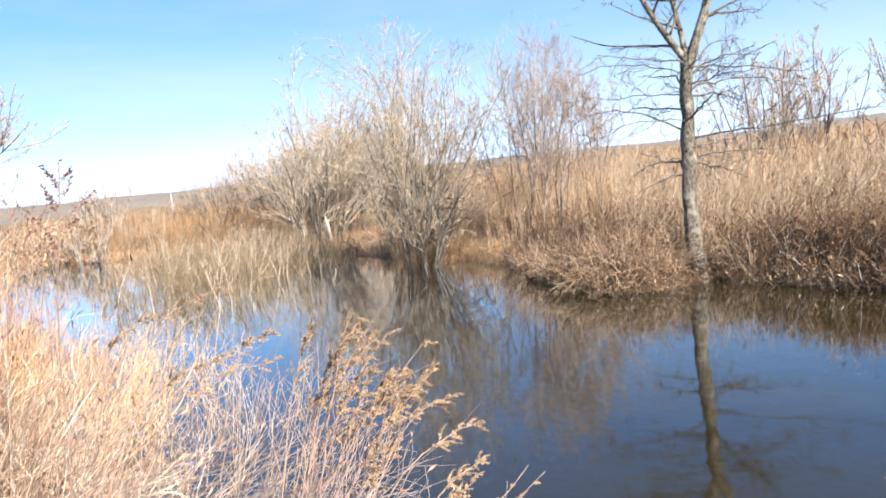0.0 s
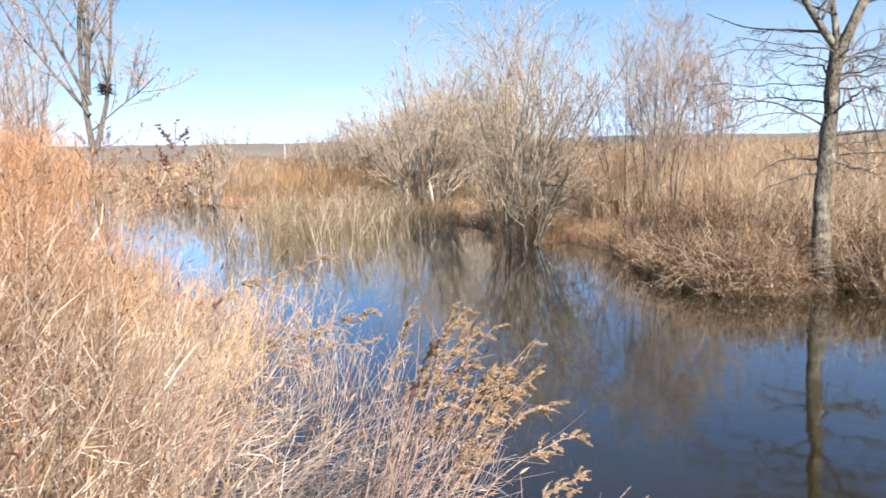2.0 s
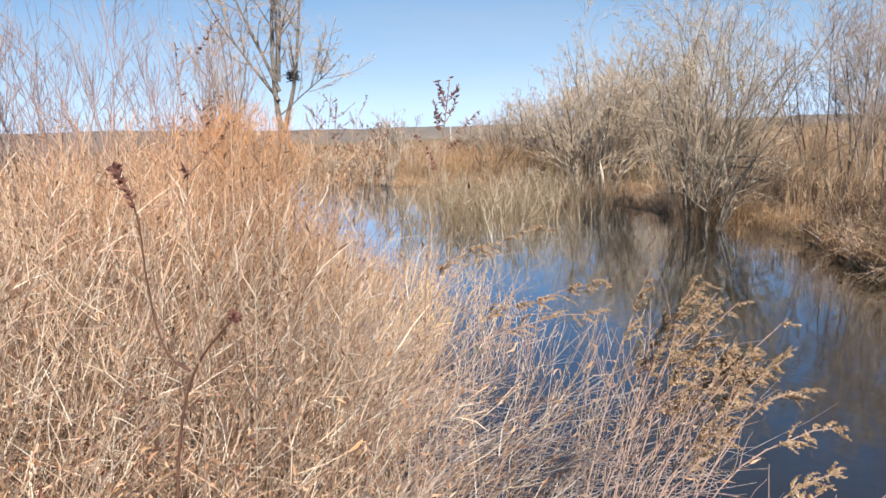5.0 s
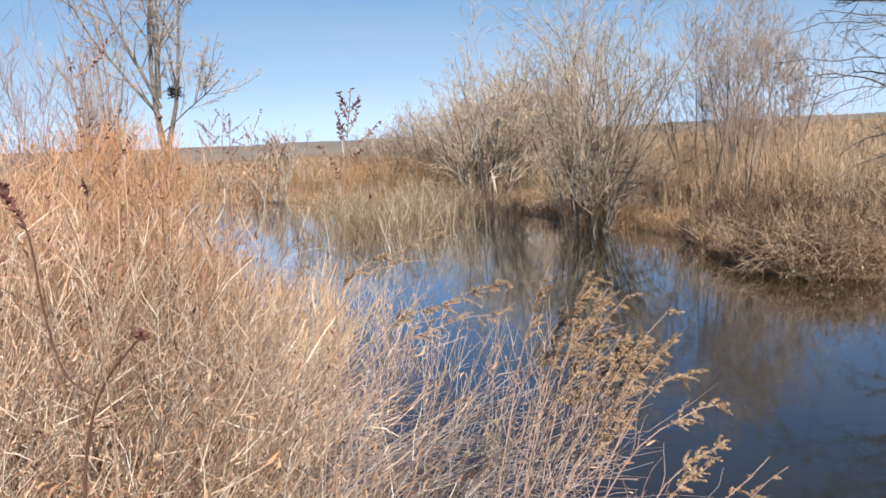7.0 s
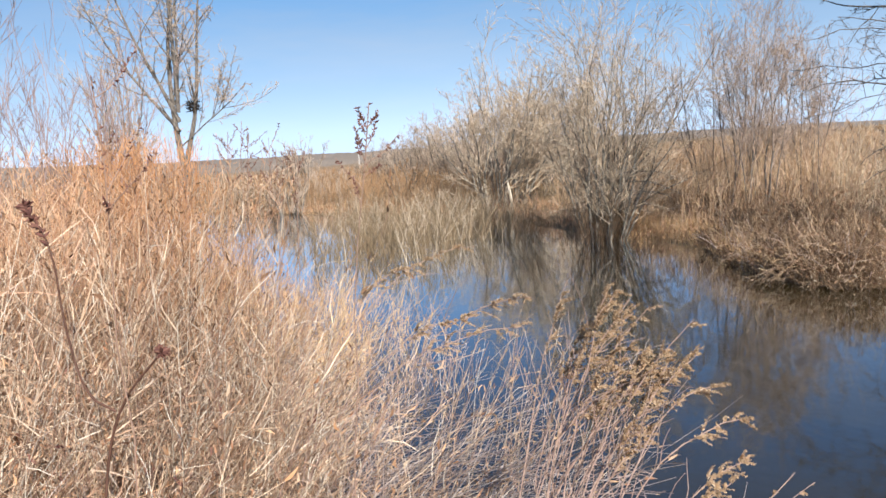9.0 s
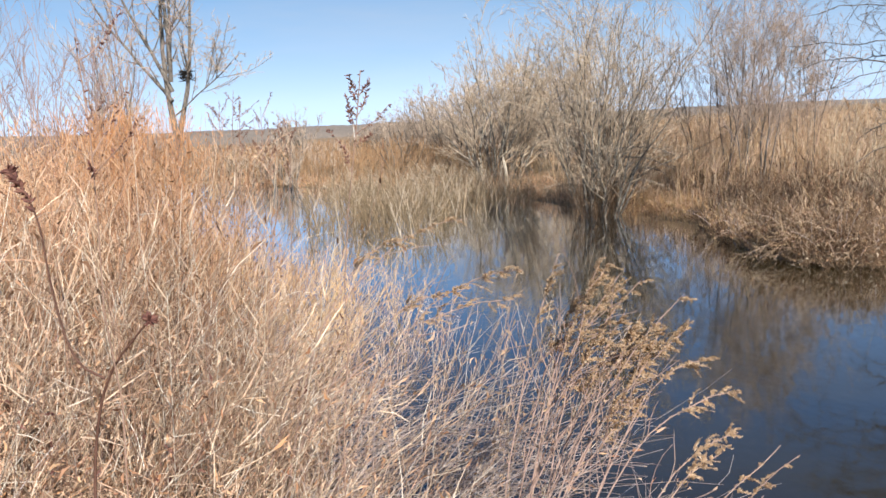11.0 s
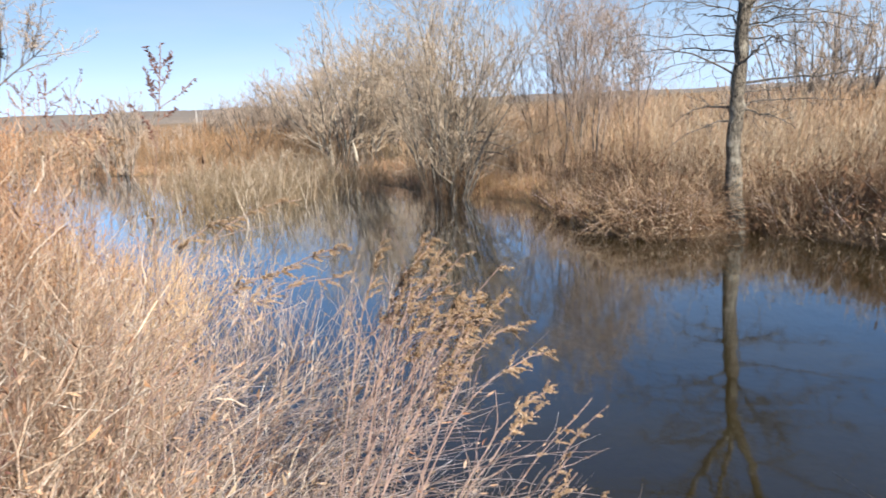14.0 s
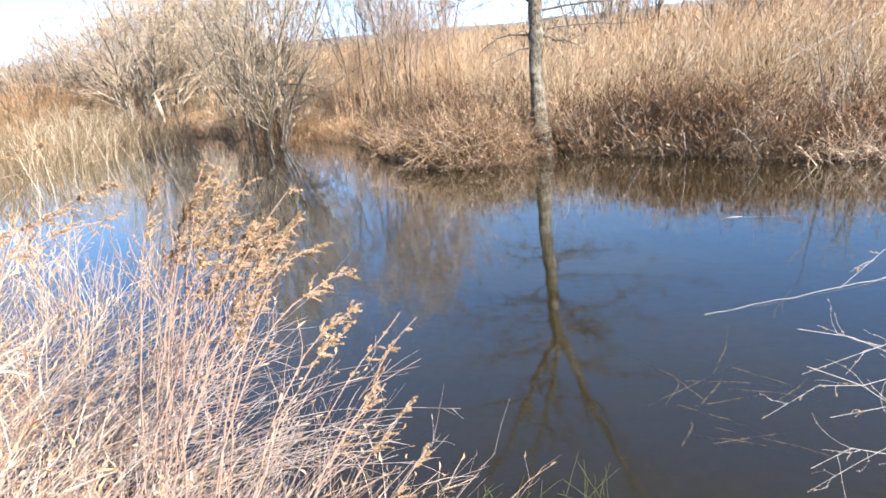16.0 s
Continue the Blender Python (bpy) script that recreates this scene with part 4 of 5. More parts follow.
stuff("reed_bed", stand(xy, (0.12, 0.4), 0.0044, (-0.1, -0.2), 0.5, 0.08, 4, 5, 0.15, 0.8, seed_size=0.012, fine=True), [REED_DARK, RUST], "stubble at the foot of the mound, darkened for shaded hollows", "reeds")
xy = strip(160, 0.3, 7.5, -0.05, 0.8)
stuff("reed_bed", stand(xy, (0.5, 1.0), 0.005, (-0.1, -0.5), 0.4, 0.14, 6, 1, 0.2, 0), [STRAW_GREY], "pale broken straws drooping into the pond", "reeds")
xy = np.column_stack([rng.normal(5.75, 0.28, 260), rng.normal(8.15, 0.18, 260)])
stuff("reed_bed", stand(xy, (0.2, 0.55), 0.006, (-0.5, -0.5), 0.9, 0.1, 4, 2, 0.2, 0.2, z=0.03), [STRAW, STRAW], "flattened heap of pale straw at the waterline", "reeds")
stuff("reed_bed", stand(strip(170, 0.7, 2.5, 0.05, 1.2), (0.3, 0.8), 0.0046, (-0.15, -0.40), 0.38, 0.10, 6, 4, 0.24, 0.3, fine=True), [BRUSH, SEED], "collapsed mound of pale brush drooping into the pond", "reeds")
# long arching stems that fall from the mound to the water
xy, tilts = tussocks(strip(130, 1.25, 2.7, 0.3, 1.2), 0.5, (-0.5, -0.65), (0.55, 0.35), 26)
stuff("reed_bed", stand(xy, (0.7, 1.4), 0.0046, tilts, 0.28, 0.15, 8, 3, 0.3, 0, wave=0.10), [BRUSH], "long pale stems arching from the bank into the pond", "reeds")
# shade under the arching stems, put into the dark colour of this brush
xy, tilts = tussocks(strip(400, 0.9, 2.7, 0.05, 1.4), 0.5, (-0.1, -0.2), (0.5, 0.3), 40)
stuff("reed_bed", stand(xy, (0.3, 0.9), 0.0048, tilts, 0.3, 0.05, 6, 6, 0.24, 0.4, seed_size=0.013, wave=0.12, fine=True), [REED_DARK, RUST], "tangled brush coloured dark for the shade in the bank hollow", "reeds")
xy = strip(170, 1.9, 3.4, 0.0, 1.4)
stuff("reed_bed", stand(xy, (0.35, 1.0), 0.0046, (-0.08, -0.2), 0.30, 0.05, 5, 5, 0.22, 0.3, seed_size=0.010, fine=True), [BRUSH, SEED], "pale tan brush round the tree on the bank", "reeds")
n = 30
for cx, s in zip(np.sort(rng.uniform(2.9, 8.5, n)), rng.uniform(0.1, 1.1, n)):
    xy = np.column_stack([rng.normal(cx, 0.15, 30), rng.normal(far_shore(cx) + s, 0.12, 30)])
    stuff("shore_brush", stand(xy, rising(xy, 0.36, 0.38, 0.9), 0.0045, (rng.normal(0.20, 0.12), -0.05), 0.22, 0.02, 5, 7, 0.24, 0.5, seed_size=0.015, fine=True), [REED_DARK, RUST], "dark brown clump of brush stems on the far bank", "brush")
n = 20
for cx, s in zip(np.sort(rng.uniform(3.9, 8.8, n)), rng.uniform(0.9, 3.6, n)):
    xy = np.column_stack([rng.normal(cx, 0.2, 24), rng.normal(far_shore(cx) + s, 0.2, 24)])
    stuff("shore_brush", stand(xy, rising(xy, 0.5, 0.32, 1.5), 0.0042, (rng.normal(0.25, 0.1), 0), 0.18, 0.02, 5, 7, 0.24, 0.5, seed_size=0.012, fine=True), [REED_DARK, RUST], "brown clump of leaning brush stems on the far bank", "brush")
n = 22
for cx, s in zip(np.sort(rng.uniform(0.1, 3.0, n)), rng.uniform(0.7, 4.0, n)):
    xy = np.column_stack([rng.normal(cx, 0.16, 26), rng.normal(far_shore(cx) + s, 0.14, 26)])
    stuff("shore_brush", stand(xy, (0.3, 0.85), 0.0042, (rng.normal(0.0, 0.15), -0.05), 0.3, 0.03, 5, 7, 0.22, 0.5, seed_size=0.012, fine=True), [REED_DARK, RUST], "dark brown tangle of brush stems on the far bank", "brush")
stuff("reed_bed", stand(strip(1000, -2.2, 2.6, 0.1, 6), (0.25, 0.65), 0.0045, (0.0, 0), 0.28, 0.05, 5, 4, 0.2, 0.4, seed_size=0.012, fine=True), [BRUSH, SEED], "dry tan grass between the willows", "reeds")
stuff("reed_bed", stand(np.concatenate([strip(1500, -24, -7.5, 0.1, 5), strip(350, -7.5, -3, 2.5, 6)]), (0.3, 0.8), 0.005, (0.0, 0), 0.25, 0.06, 3, 4, 0.2, 0.4, seed_size=0.014, fine=True), [SEDGE, SEED], "dry brown grass on the far shore", "reeds")

stuff("reed_bed", stand(strip(900, -15, -4.5, 0.3, 4.5), (0.5, 1.15), 0.0045, (0.0, 0), 0.2, 0.03, 4, 7, 0.2, 0.4, seed_size=0.010, fine=True), [HEATH, HEATH], "russet brush on the far shore behind the sedge", "reeds")


def sedge_bed(x, y):
    return (((x + 6.9) / 3.3) ** 2 + ((y - 16.6) / 3.9) ** 2 + 0.35 * lumps(x, y, 0.9, 2) < 1) & (y < far_shore(x) + 0.5) & (np.degrees(np.arctan2(x, y - 1.2)) > -29.0 + 1.6 * lumps(x, y, 1.3, 5))


xy = scatter(850, (-11, -3), (11, 22), sedge_bed)
stuff("sedge", stand(xy, (0.4, 1.1), 0.0056, (0.04, 0), 0.20, 0.02, 4, 4, 0.34, 0.15, z=-0.1, fine=True, wave=0.09), [SEDGE, SEED], "grey-brown sedge and twigs standing in shallow water", "sedge")
xy = scatter(260, (-11, -3), (11, 22), sedge_bed)
stuff("sedge", stand(xy, (0.6, 1.3), 0.0085, (0.05, 0), 0.22, 0.02, 5, 5, 0.30, 0, z=-0.1, wave=0.10), [TWIG], "grey bare stems standing out of the sedge", "sedge")
tuft = scatter(38, (-9, -3), (8, 15), lambda x, y: (y > near_shore(x) + 0.2) & (y < near_shore(x) + 3.0))
xy = (tuft[:, None] + rng.normal(0, 0.16, (38, 24, 2))).reshape(-1, 2)
stuff("sedge", stand(xy, (0.25, 0.7), 0.0036, (0.12, 0), 0.32, 0.08, 4, 3, 0.16, 0.4, z=-0.05, fine=True), [ORANGE, SEED], "yellow grass tufts standing in the shallows", "sedge")

tuft = scatter(18, (-5.2, -2.0), (4.5, 10), lambda x, y: (y > near_shore(x) + 0.15) & (y < near_shore(x) + 2.4))
xy = (tuft[:, None] + rng.normal(0, 0.13, (18, 22, 2))).reshape(-1, 2)
stuff("sedge", stand(xy, (0.3, 0.8), 0.0024, (0.15, 0), 0.36, 0.08, 4, 4, 0.13, 0.5, z=-0.05, seed_size=0.005, fine=True), [STRAW, SEED], "golden grass tufts standing in water by the bank", "sedge")
xy = np.column_stack([rng.uniform(0.0, 2.9, 330), rng.uniform(14.8, 17.8, 330)])
stuff("shore_brush", stand(xy, (0.9, 2.1), 0.0052, (0.02, 0), 0.12, 0.01, 5, 5, 0.35, 0.2, seed_size=0.01, wave=0.07), [BRUSH, SEED], "thin upright tan shoots among the alders", "brush")
tuft = scatter(62, (-7.2, -2.6), (4.5, 11), lambda x, y: (y > near_shore(x) + 0.1) & (y < near_shore(x) + 3.4))
xy = (tuft[:, None] + rng.normal(0, 0.12, (62, 15, 2))).reshape(-1, 2)
stuff("sedge", stand(xy, (0.35, 0.95), 0.0030, (0.2, 0), 0.34, 0.06, 5, 4, 0.16, 0.6, z=-0.05, seed_size=0.007, fine=True), [GOLD, ORANGE], "golden bent grass clumps standing in the shallows", "sedge")
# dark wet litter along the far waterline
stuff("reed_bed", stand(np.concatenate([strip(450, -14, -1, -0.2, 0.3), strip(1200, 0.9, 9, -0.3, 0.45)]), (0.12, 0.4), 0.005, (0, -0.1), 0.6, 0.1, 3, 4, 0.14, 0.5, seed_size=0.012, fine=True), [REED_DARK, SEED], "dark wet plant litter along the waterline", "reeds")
xy = np.column_stack([rng.normal(-1.68, 0.32, 220), rng.normal(15.4, 0.28, 220)])
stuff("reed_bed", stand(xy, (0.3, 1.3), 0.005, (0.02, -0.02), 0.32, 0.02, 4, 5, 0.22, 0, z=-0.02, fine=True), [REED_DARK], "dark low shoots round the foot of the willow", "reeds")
xy = strip(1300, -22.0, 0.9, -0.15, 0.6)
stuff("reed_bed", stand(xy, (0.12, 0.34), 0.0042, (0, -0.1), 0.35, 0.06, 4, 4, 0.16, 0.5, seed_size=0.010, fine=True), [ORANGE, RUST], "golden-brown grass fringe at the water's edge", "reeds")
xy = strip(1700, -20, 0.6, 0.05, 2.6)
stuff("reed_bed", stand(xy, (0.12, 0.4), 0.0045, (0, 0), 0.5, 0.08, 4, 4, 0.16, 0.4, seed_size=0.010, fine=True), [ORANGE, ORANGE], "golden matted grass on the shore under the willows", "reeds")
xy = strip(1000, -1.5, 1.0, -0.15, 1.8)
stuff("reed_bed", stand(xy, (0.08, 0.26), 0.0048, (0, -0.05), 0.5, 0.06, 4, 3, 0.14, 0.2, seed_size=0.010, fine=True), [GOLD, ORANGE], "golden flattened grass on the low shore by the willow", "reeds")
xy = strip(500, -22, -4, 0.0, 1.0)
stuff("reed_bed", stand(xy, (0.08, 0.28), 0.0052, (0, -0.05), 0.5, 0.06, 4, 3, 0.14, 0.2, seed_size=0.012, fine=True), [GOLD, ORANGE], "golden flattened grass along the far waterline", "reeds")
a = rng.uniform(0, 2 * np.pi, 150)
xy = np.column_stack([2.78 + np.cos(a) * rng.uniform(0.16, 0.5, 150), 10.85 + np.sin(a) * rng.uniform(0.16, 0.4, 150)])
stuff("reed_bed", stand(xy, (0.08, 0.3), 0.0042, (0, -0.1), 0.6, 0.08, 4, 5, 0.12, 0.8, seed_size=0.012, fine=True), [REED_DARK, RUST], "dark wet litter round the foot of the tree", "reeds")
# low osiers among the sedge
osiers = scatter(46, (-11, -3), (12, 22), sedge_bed)
for i, (x, y) in enumerate(osiers):
    shrub("osier_shrub", (float(x), float(y)), float(rng.uniform(1.1, 1.9)), 9, 0.34, 200 + i, (SEDGE, SEDGE), "small bare grey-brown osier standing in shallow water", "shrub", "osiers in the sedge", 5, 3, 0, r0=0.010, root=0.15, r_twig=0.004)


# the brushy plain out to the hills: stems stand for whole clumps further off
def plain(n, a0, a1, r0, r1, tall, mat, label, k=3, tw=4):
    a = np.radians(rng.uniform(a0, a1, n))
    r = r0 * (r1 / r0) ** rng.random(n)
    p = np.column_stack([r * np.sin(a), 1 + r * np.cos(a)])
    ok = (p[:, 1] > far_shore(p[:, 0]) + 0.3) | (p[:, 1] < near_shore(p[:, 0]) - 0.3)
    p, r = p[ok], r[ok]
    out = []
    for lo, hi in ((0, 30), (30, 60), (60, 1e9)):
        s = (r >= lo) & (r < hi)
        if s.sum():
            out += stand(p[s], tall, 0.00036 * max(r0, lo) + 0.003, (0.05, 0), 0.2, 0.04, k, tw, 0.3, 0.0, sides=3, fine=True)
    return stuff("brush", out, [mat], label, "brush")


plain(6500, -10, 44, 13, 110, (0.8, 1.5), BRUSH, "tan dry brush over the marsh plain")
plain(1500, -4, 44, 15, 90, (0.9, 1.7), HEATH, "reddish brush stems among tan grass")
plain(2200, -36, -12, 26, 120, (0.7, 1.35), HEATH, "low red-brown brush over the far marsh")
# darker share of the brush: self-shade of dense twigs put into the colour
plain(2600, -60, -12, 24, 110, (0.6, 1.25), REED_DARK, "far marsh brush with its self-shade put into dark brown")
plain(2400, -62, -26, 22, 110, (0.7, 1.4), TWIG_FAR, "grey-tan brush beyond the pond")


plain(420, 23, 46, 12, 22, (1.1, 1.6), HEATH, "taller brown brush at the end of the far bank")


# scattered low bushes on the plain: three kinds, repeated
kinds = [shrub("low_bush", (14 + 3 * i, 30.0), 1.7, 9, 0.6, 300 + i, (FAR_BARK, m), "low bare bush on the brushy plain", "bush", "bushes on the plain", 6, 4, 0, r0=0.02, root=0.3, r_twig=0.011, low=0.3) for i, m in enumerate((TWIG_FAR, HEATH, TWIG_RED))]
for i in range(52):
    a, r = math.radians(rng.uniform(-33, 42)), 17 * (70 / 17) ** rng.random()
    x, y = r * math.sin(a), 1 + r * math.cos(a)
    if y > far_shore(x) + 2:
        copy_thing(kinds[i % 3], pose(x, y, float(height(x, y)), 0, 0, rng.uniform(0, 360)) @ Matrix.Scale(rng.uniform(0.6, 1.25), 4))


# ---- single plants on the near bank ----
def goldenrod(x, y, tips, label, branchlets=14, arch=0.74, more=True):
    """A dead goldenrod clump: stems from one foot to the tips given, each ending in a plume of fluffy spikes that arch over to one side."""
    z = float(height(x, y))
    top = tagged(new("goldenrod"), label, "dead weed", "goldenrod on the bank")
    top.matrix_world = pose(x, y, z)
    f = np.linspace(0, 1, 14)[:, None]
    mains = []
    side = [(tx + rng.normal(-0.02, 0.06), ty + rng.normal(0, 0.07), tz - rng.uniform(0.03, 0.22)) for tx, ty, tz in tips + tips[::2]] if more else []
    for tx, ty, tz in tips + side:
        tip = np.array([tx - x, ty - y, tz - z])
        foot = np.array([rng.normal(-0.13, 0.12), rng.normal(0, 0.08), -0.03])
        if len(mains) >= len(tips):
            foot = mains[rng.integers(len(tips))][0, rng.integers(5, 9)]
        knee = foot + (tip - foot) * np.array([0.36, 0.36, arch]) + rng.normal(0, 0.025, 3)
        p = ((1 - f) ** 2 * foot + 2 * f * (1 - f) * knee + f ** 2 * tip)[None]
        p[0, 1:-1] += rng.normal(0, 0.003, (12, 3))
        mains.append(p)
        r = taper(1, 14, 0.0032 if len(mains) <= len(tips) else 0.0019, 0.0011)
        stem = part("stem", [tubes(p, r, 5)], STEM, top)
        m = branchlets
        s, w, pr, ff = sprout(p, r, m, 0.76, 0.99, 20, 60, 0.15)
        w[:, 0] = np.abs(w[:, 0])
        q = shoots(s, w, rng.uniform(0.025, 0.085, m) * (2.6 - 2.0 * ff), 7, 0.10, (0.12, 0.02, -0.14))
        tagged(part("panicle", [tubes(q, taper(m, 7, 0.0009, 0.0006), 3)], PLUME, stem), kind="stuff")
        qa = np.concatenate([q, p[:, -7:]])
        s, w, pr, ff = sprout(qa, np.full(qa.shape[:2], 0.001), 64, 0.15, 1.0, 25, 85, 0.12)
        sz = rng.uniform(0.0014, 0.0032, len(s)) * (1.15 - 0.6 * ff)
        tuft = np.stack([s, s + w * sz[:, None] * 1.5, s + w * sz[:, None] * 3.2], 1)
        tagged(part("plume", [blades(tuft, np.stack([sz * 0.35, sz * 0.8, sz * 0.25], 1))], PLUME, stem, "feathery tan seed plume"), kind="stuff")
        # bare twigs lower down
        s, w, pr, ff = sprout(p, r, 7, 0.25, 0.72, 25, 55, 0.2)
        q = shoots(s, w, rng.uniform(0.08, 0.24, 7), 6, 0.12, (0.05, 0, -0.02))
        tagged(part("bare_twig", [tubes(q, taper(7, 6, 0.0014, 0.0008), 3)], STEM, stem), kind="stuff")
    return top


goldenrod(-0.66, 2.74, [(-0.583, 3.05, 1.56), (-0.462, 3.05, 1.545), (-0.413, 3.06, 1.50), (-0.50, 3.02, 1.46), (-0.36, 3.1, 1.47), (-0.40, 3.0, 1.40)], "dead goldenrod clump with feathery tan plumes over the water")
goldenrod(-0.56, 2.66, [(-0.243, 3.05, 1.445), (-0.30, 3.0, 1.36), (-0.317, 3.05, 1.36), (-0.34, 2.95, 1.28)], "dead goldenrod with tall plumes at the edge of the bank", 13)
goldenrod(-0.52, 2.60, [(-0.179, 3.05, 1.26), (-0.113, 3.05, 1.17), (-0.104, 3.05, 1.05), (-0.148, 3.05, 0.985)], "dead goldenrod with arching stems leaning over the water", 15, 1.02, False)
goldenrod(-0.30, 2.80, [(0.072, 3.17, 0.94), (0.02, 3.16, 0.97), (-0.03, 3.10, 0.84)], "small dead goldenrod at the water's edge", 5, 0.7, False)
goldenrod(-0.42, 2.40, [(0.01, 2.78, 0.86), (-0.06, 2.79, 0.92), (0.02, 2.68, 0.76)], "short dead goldenrod at the edge of the bank", 7, 0.8, False)
goldenrod(-1.45, 2.95, [(-1.06, 3.06, 1.60), (-0.99, 3.52, 1.60), (-0.69, 3.05, 1.51), (-0.88, 3.1, 1.44), (-0.72, 3.05, 1.42)], "pale dead goldenrod bent over among weathered stems", 14, 1.0, False)


def dock(x, y, tip, side, label, sag=0.0, thick=0.0019, stem_mat=DOCK_STEM):
    """A dead dock stalk from its foot to the tip given: a dark stem with side shoots packed with rust-brown seeds."""
    z = float(height(x, y))
    top = tagged(new("dock"), label, "dead weed", "dock stalks in the grass")
    top.matrix_world = pose(x, y, z)
    f = np.linspace(0, 1, 12)[:, None]
    a, e = np.array([0, 0, -0.05]), np.array(tip) - np.array([x, y, z])
    knee = a + (e - a) * np.array([0.2 - sag, 0.2 - sag, 0.6])
    p = ((1 - f) ** 2 * a + 2 * f * (1 - f) * knee + f ** 2 * e)[None]
    p[0, 1:-1] += rng.normal(0, 0.004, (10, 3))
    r = taper(1, 12, thick, thick * 0.5)
    part("stem", [tubes(p, r, 6)], stem_mat, top)
    s, w, pr, f = sprout(p, r, side, 0.86, 0.98, 35, 70, 0.0)
    q = shoots(s, w, rng.uniform(0.04, 0.12, side), 6, 0.10, (0, 0, 0.06))
    tagged(part("side_shoot", [tubes(q, taper(side, 6, thick * 0.55, 0.0007), 4)], stem_mat, top), kind="stuff")
    s1, w1, _, _ = sprout(q, np.full(q.shape[:2], 0.001), 20, 0.3, 1.0, 35, 90)
    s2, w2, _, _ = sprout(p, r, 16, 0.90, 1.0, 40, 100)
    for a, b in ((s1, w1), (s2, w2)):
        sz = rng.uniform(0.0013, 0.0028, len(a))
        leaf = np.stack([a, a + b * sz[:, None] * 1.4, a + b * sz[:, None] * 3.4], 1)
        tagged(part("seed_head", [tubes(leaf, np.stack([sz * 0.3, sz * 0.7, sz * 0.15], 1), 4)], DOCK_SEED, top, "clustered rust-brown seeds"), kind="stuff")
    return top


def forked_dock():
    """A dark forked stalk low in the grass: a straight stem, a side branch that curls up to a heavy seed head."""
    top = tagged(new("dock"), "dark forked dead dock stalk curling up through grass", "dead weed", "dock stalks in the grass")
    z = float(height(-1.24, 1.94))
    base = np.array([-1.24, 1.94, z])
    top.matrix_world = pose(*base)

    def curve(*points):
        c = np.array(points) - base
        for _ in range(3):
            c = np.concatenate([c[:1], np.stack([c[:-1] * 0.75 + c[1:] * 0.25, c[:-1] * 0.25 + c[1:] * 0.75], 1).reshape(-1, 3), c[-1:]])
        return c[None]

    stem = curve((-1.24, 1.94, z - 0.03), (-1.275, 1.98, 1.2), (-1.265, 2.0, 1.40), (-1.21, 2.0, 1.55), (-1.10, 2.0, 1.65))
    branch = curve((-1.215, 2.0, 1.54), (-1.27, 1.99, 1.57), (-1.305, 2.0, 1.71), (-1.303, 2.0, 1.83), (-1.355, 2.0, 1.91))
    part("stem", [tubes(stem, taper(1, stem.shape[1], 0.0036, 0.0018), 6)], DOCK_DARK, top)
    part("side_branch", [tubes(branch, taper(1, branch.shape[1], 0.0026, 0.0012), 6)], DOCK_DARK, top)
    for path, lo in ((branch, 0.72), (stem, 0.96)):
        s, w, pr, ff = sprout(path, np.full(path.shape[:2], 0.002), 70, lo, 1.0, 30, 95)
        sz = rng.uniform(0.0026, 0.0052, len(s))
        leaf = np.stack([s, s + w * sz[:, None] * 1.4, s + w * sz[:, None] * 3.2], 1)
        tagged(part("seed_head", [tubes(leaf, np.stack([sz * 0.3, sz * 0.7, sz * 0.15], 1), 4)], DOCK_SEED, top, "clustered rust-brown seeds"), kind="stuff")
    return top


dock(-0.98, 2.28, (-0.834, 2.334, 2.05), 11, "tall dead dock stalk with dark seed clusters")
dock(-1.14, 1.92, (-1.07, 1.90, 2.09), 4, "tall dead dock stalk with rust-brown seeds")
dock(-2.10, 3.50, (-2.00, 3.52, 2.10), 8, "dead dock stalk with rust-brown seeds in grass")
dock(-1.95, 3.65, (-1.86, 3.64, 2.02), 7, "dead dock stalk with rust-brown seeds in grass")
for tx, ty, tz in ((-1.80, 3.5, 2.06), (-1.86, 3.45, 2.10), (-1.95, 3.55, 2.14), (-1.62, 3.4, 1.98)):
    dock(tx - 0.09, ty - 0.03, (tx, ty, tz), 8, "dead dock stalk with rust-brown seeds in grass")
forked_dock()
dock(-2.45, 3.30, (-2.43, 3.32, 2.15), 8, "dead dock stalk with rust-brown seeds in grass")


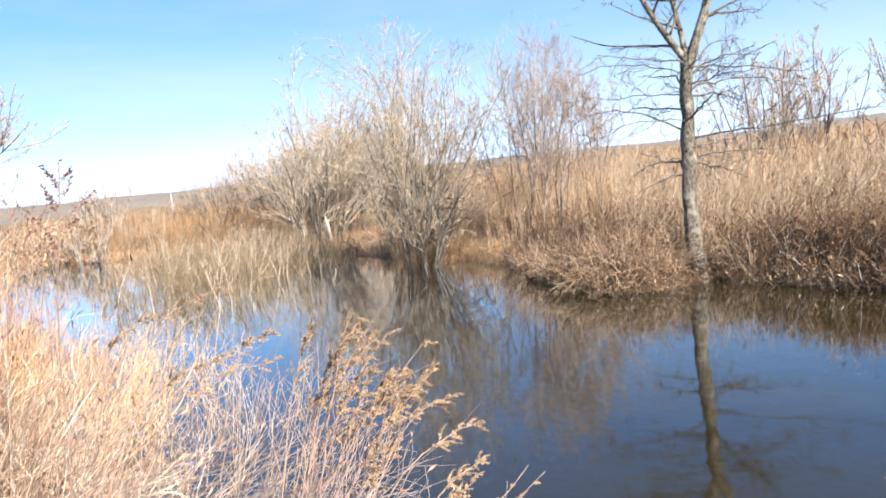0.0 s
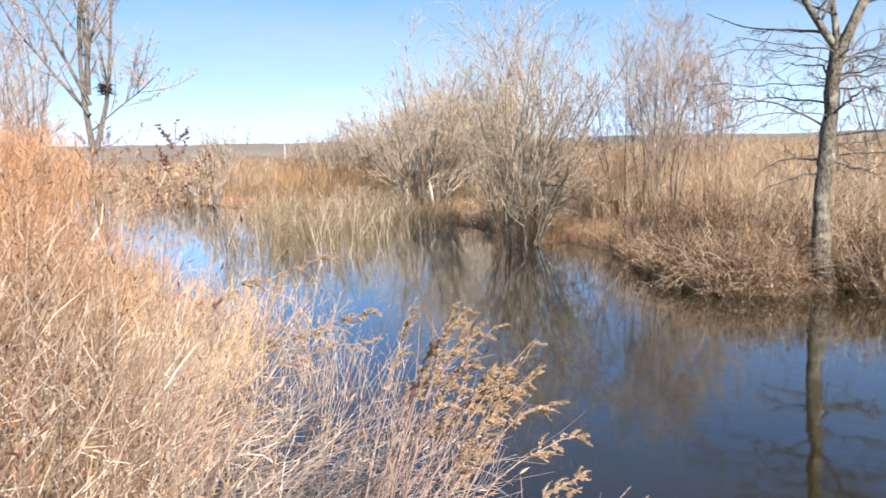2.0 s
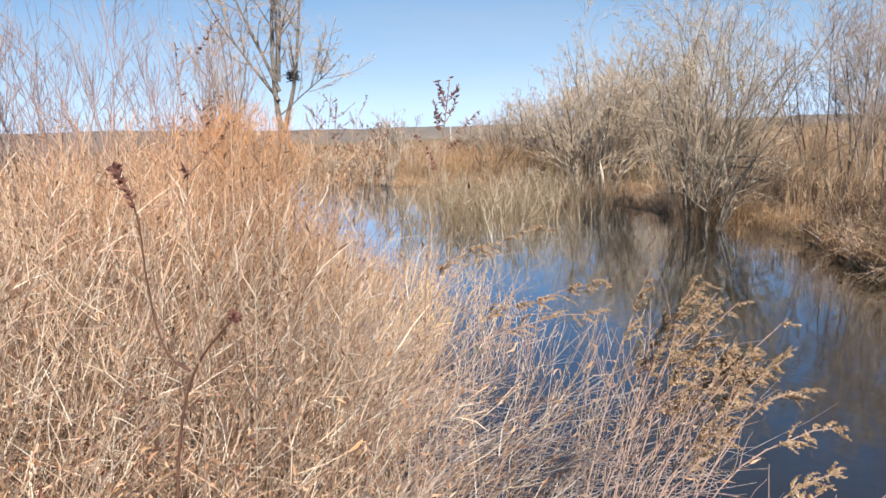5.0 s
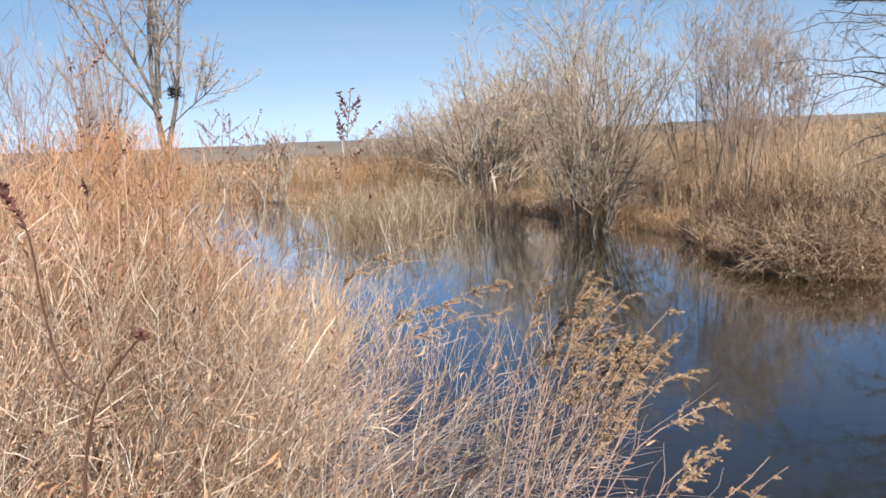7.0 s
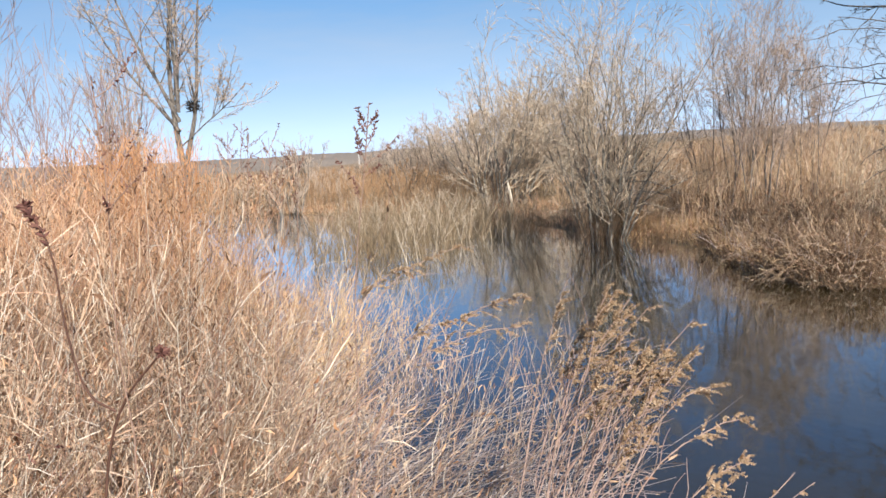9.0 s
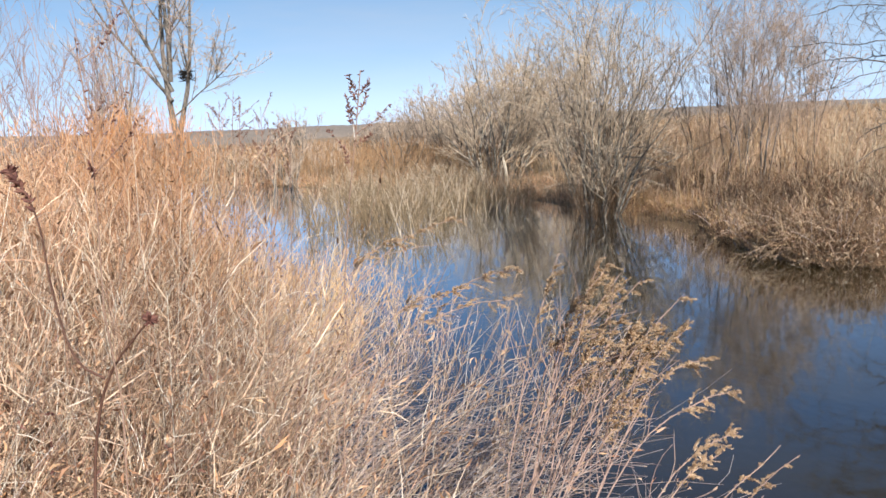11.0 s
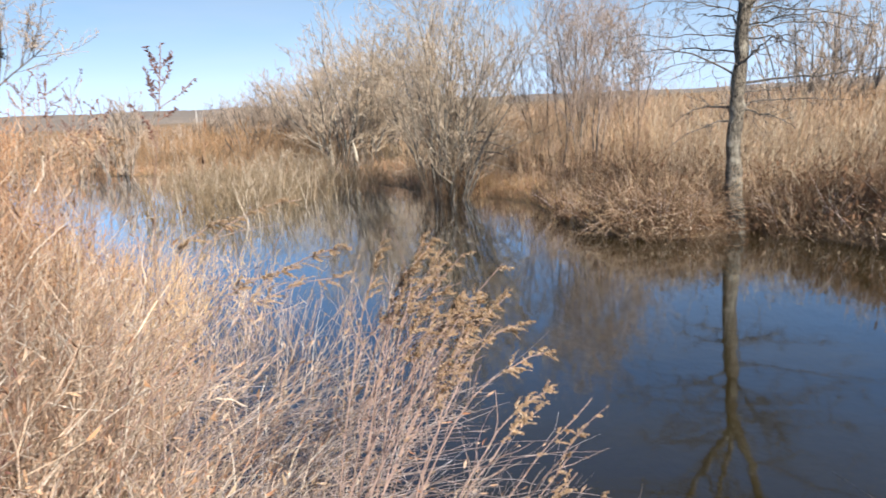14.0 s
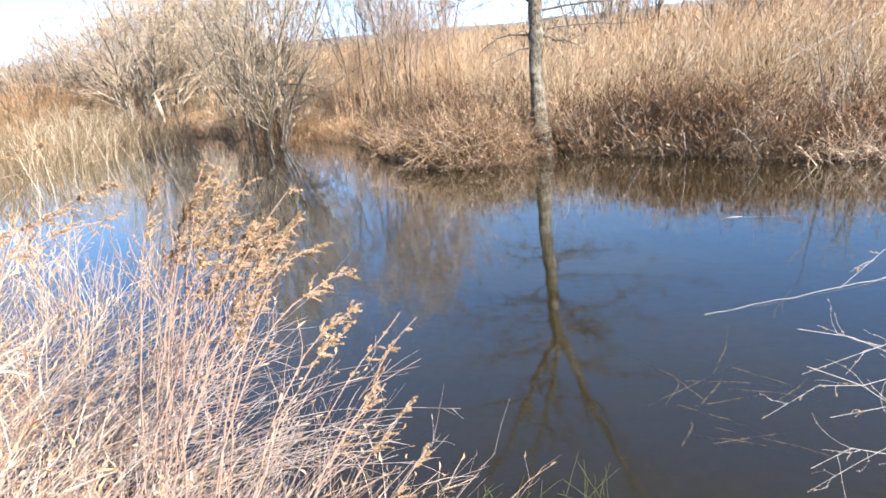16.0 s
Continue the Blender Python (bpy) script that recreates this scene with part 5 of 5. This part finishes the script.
def twig_bush(x, y, twigs, label, thick=0.0018, side=5):
    """Bleached bare twigs with a few clinging buds, from one foot to the tips given."""
    z = min(float(height(x, y)), 0.1)
    top = tagged(new("twig_bush"), label, "shrub")
    top.matrix_world = pose(x, y, z)
    f = np.linspace(0, 1, 12)[:, None]
    for tx, ty, tz in twigs:
        foot = np.array([rng.normal(0, 0.05), rng.normal(0, 0.05), -0.1])
        tip = np.array([tx - x, ty - y, tz - z])
        knee = foot + (tip - foot) * np.array([0.45, 0.45, rng.uniform(0.9, 1.5)])
        p = ((1 - f) ** 2 * foot + 2 * f * (1 - f) * knee + f ** 2 * tip)[None]
        # each twig wanders and hooks in its own way
        wander = np.cumsum(rng.normal(0, 0.016, (12, 3)), axis=0)
        p[0] += wander - f * wander[-1] * 0.9
        bow = rng.uniform(-0.10, 0.13)
        p[0, :, 2] += bow * (np.sin(np.pi * f[:, 0] ** 2.2) + 0.5 * np.sin(2 * np.pi * f[:, 0] ** 1.5))
        r = taper(1, 12, thick, thick * 0.45)
        stem = part("stem", [tubes(p, r, 5)], PALE, top)
        s, w, pr, ff = sprout(p, r, side, 0.66, 0.98, 25, 65, 0.1)
        q = shoots(s, w, rng.uniform(0.03, 0.15, side), 6, 0.24, (0, 0, -0.02))
        for i in range(side):
            tw = part("twig", [tubes(q[i:i + 1], taper(1, 6, thick * 0.42, thick * 0.25), 4)], PALE, stem)
        s, w, pr, ff = sprout(np.concatenate([q, p[:, -6:]]), np.full((side + 1, 6), 0.002), 3, 0.25, 1.0, 30, 80)
        for a, d in zip(s, w):
            bud = np.stack([a, a + d * thick * 1.4, a + d * thick * 3.2])[None]
            part("bud", [tubes(bud, np.array([[thick * 0.4, thick * 1.3, thick * 0.25]]), 5)], PLUME, stem)
    return top


twig_bush(2.0, 2.2, [(0.902, 2.3, 1.225), (0.81, 2.3, 1.155), (0.836, 2.3, 1.06), (0.729, 2.3, 0.955), (0.82, 2.3, 1.03), (0.845, 2.3, 0.80), (0.866, 2.3, 0.73), (0.90, 2.3, 0.91), (0.742, 2.3, 1.683), (0.82, 2.3, 1.80)], "pale bare shrub twigs hanging low over the water", 0.0014, 6)


# ---- wood lying in and over the water ----
def stick(name, pts, r0, r1, mat, label, rough=0.004, category="stick"):
    p = np.array([pts], float)
    k = len(pts)
    f = np.linspace(0, k - 1, 14)
    q = np.stack([np.interp(f, np.arange(k), p[0, :, c]) for c in range(3)], -1)[None]
    q[0, 1:-1] += rng.normal(0, rough, (12, 3))
    return tagged(new(name, sheet(name, [tubes(q, taper(1, 14, r0, r1), 6)], mat)), label, category)


stick("floating_stem", [(1.95, 4.75, 0.004), (2.5, 4.78, 0.008), (3.3, 4.85, 0.012)], 0.0012, 0.002, PALE, "pale dead stem floating on the pond")
stick("floating_stem", [(3.08, 6.60, -0.012), (3.4, 6.52, -0.008), (3.66, 6.41, -0.012)], 0.006, 0.004, PALE, "pale dead stem just under the surface")
for i in range(15):
    x, y, a, l = rng.uniform(1.15, 1.95), rng.uniform(3.35, 4.1), rng.normal(0.0, 0.7), rng.uniform(0.25, 0.7)
    stick("sunken_stick", [(x, y, -0.007), (x + l * 0.5 * math.cos(a) + 0.03, y + l * 0.5 * math.sin(a), -0.005), (x + l * math.cos(a), y + l * math.sin(a), -0.009)], 0.008, 0.006, WET_STICK, "brown waterlogged stick lying in the shallow water", 0.001)
# a few green blades in the shallows
xy = np.concatenate([rng.normal(c, (0.05, 0.03), (7, 2)) for c in ((0.24, 3.45), (0.40, 3.36), (0.62, 3.30), (0.72, 3.28))])
stuff("water_grass", stand(xy, (0.10, 0.27), 0.0024, (0.16, 0), 0.38, 0.08, 6, 0, z=-0.03), [SPRIG], "few green grass blades standing in the shallows", "water grass")
snag = tubes(shoots(np.array([[-4.94, 21.4, 0.0]]), np.array([[-0.06, 0, 1.0]]), np.array([1.05]), 8, 0.03), np.array([[0.075, 0.06, 0.05, 0.048, 0.045, 0.05, 0.035, 0.01]]), 8)
tagged(new("snag", sheet("snag", [snag], SNAG)), "broken bleached stump standing at the far shore", "stump")
stick("pole", [(-47, 100, 0.0), (-47, 100, 3.6)], 0.06, 0.06, POLE, "pale weathered pole far out in the marsh", 0.004, "pole")
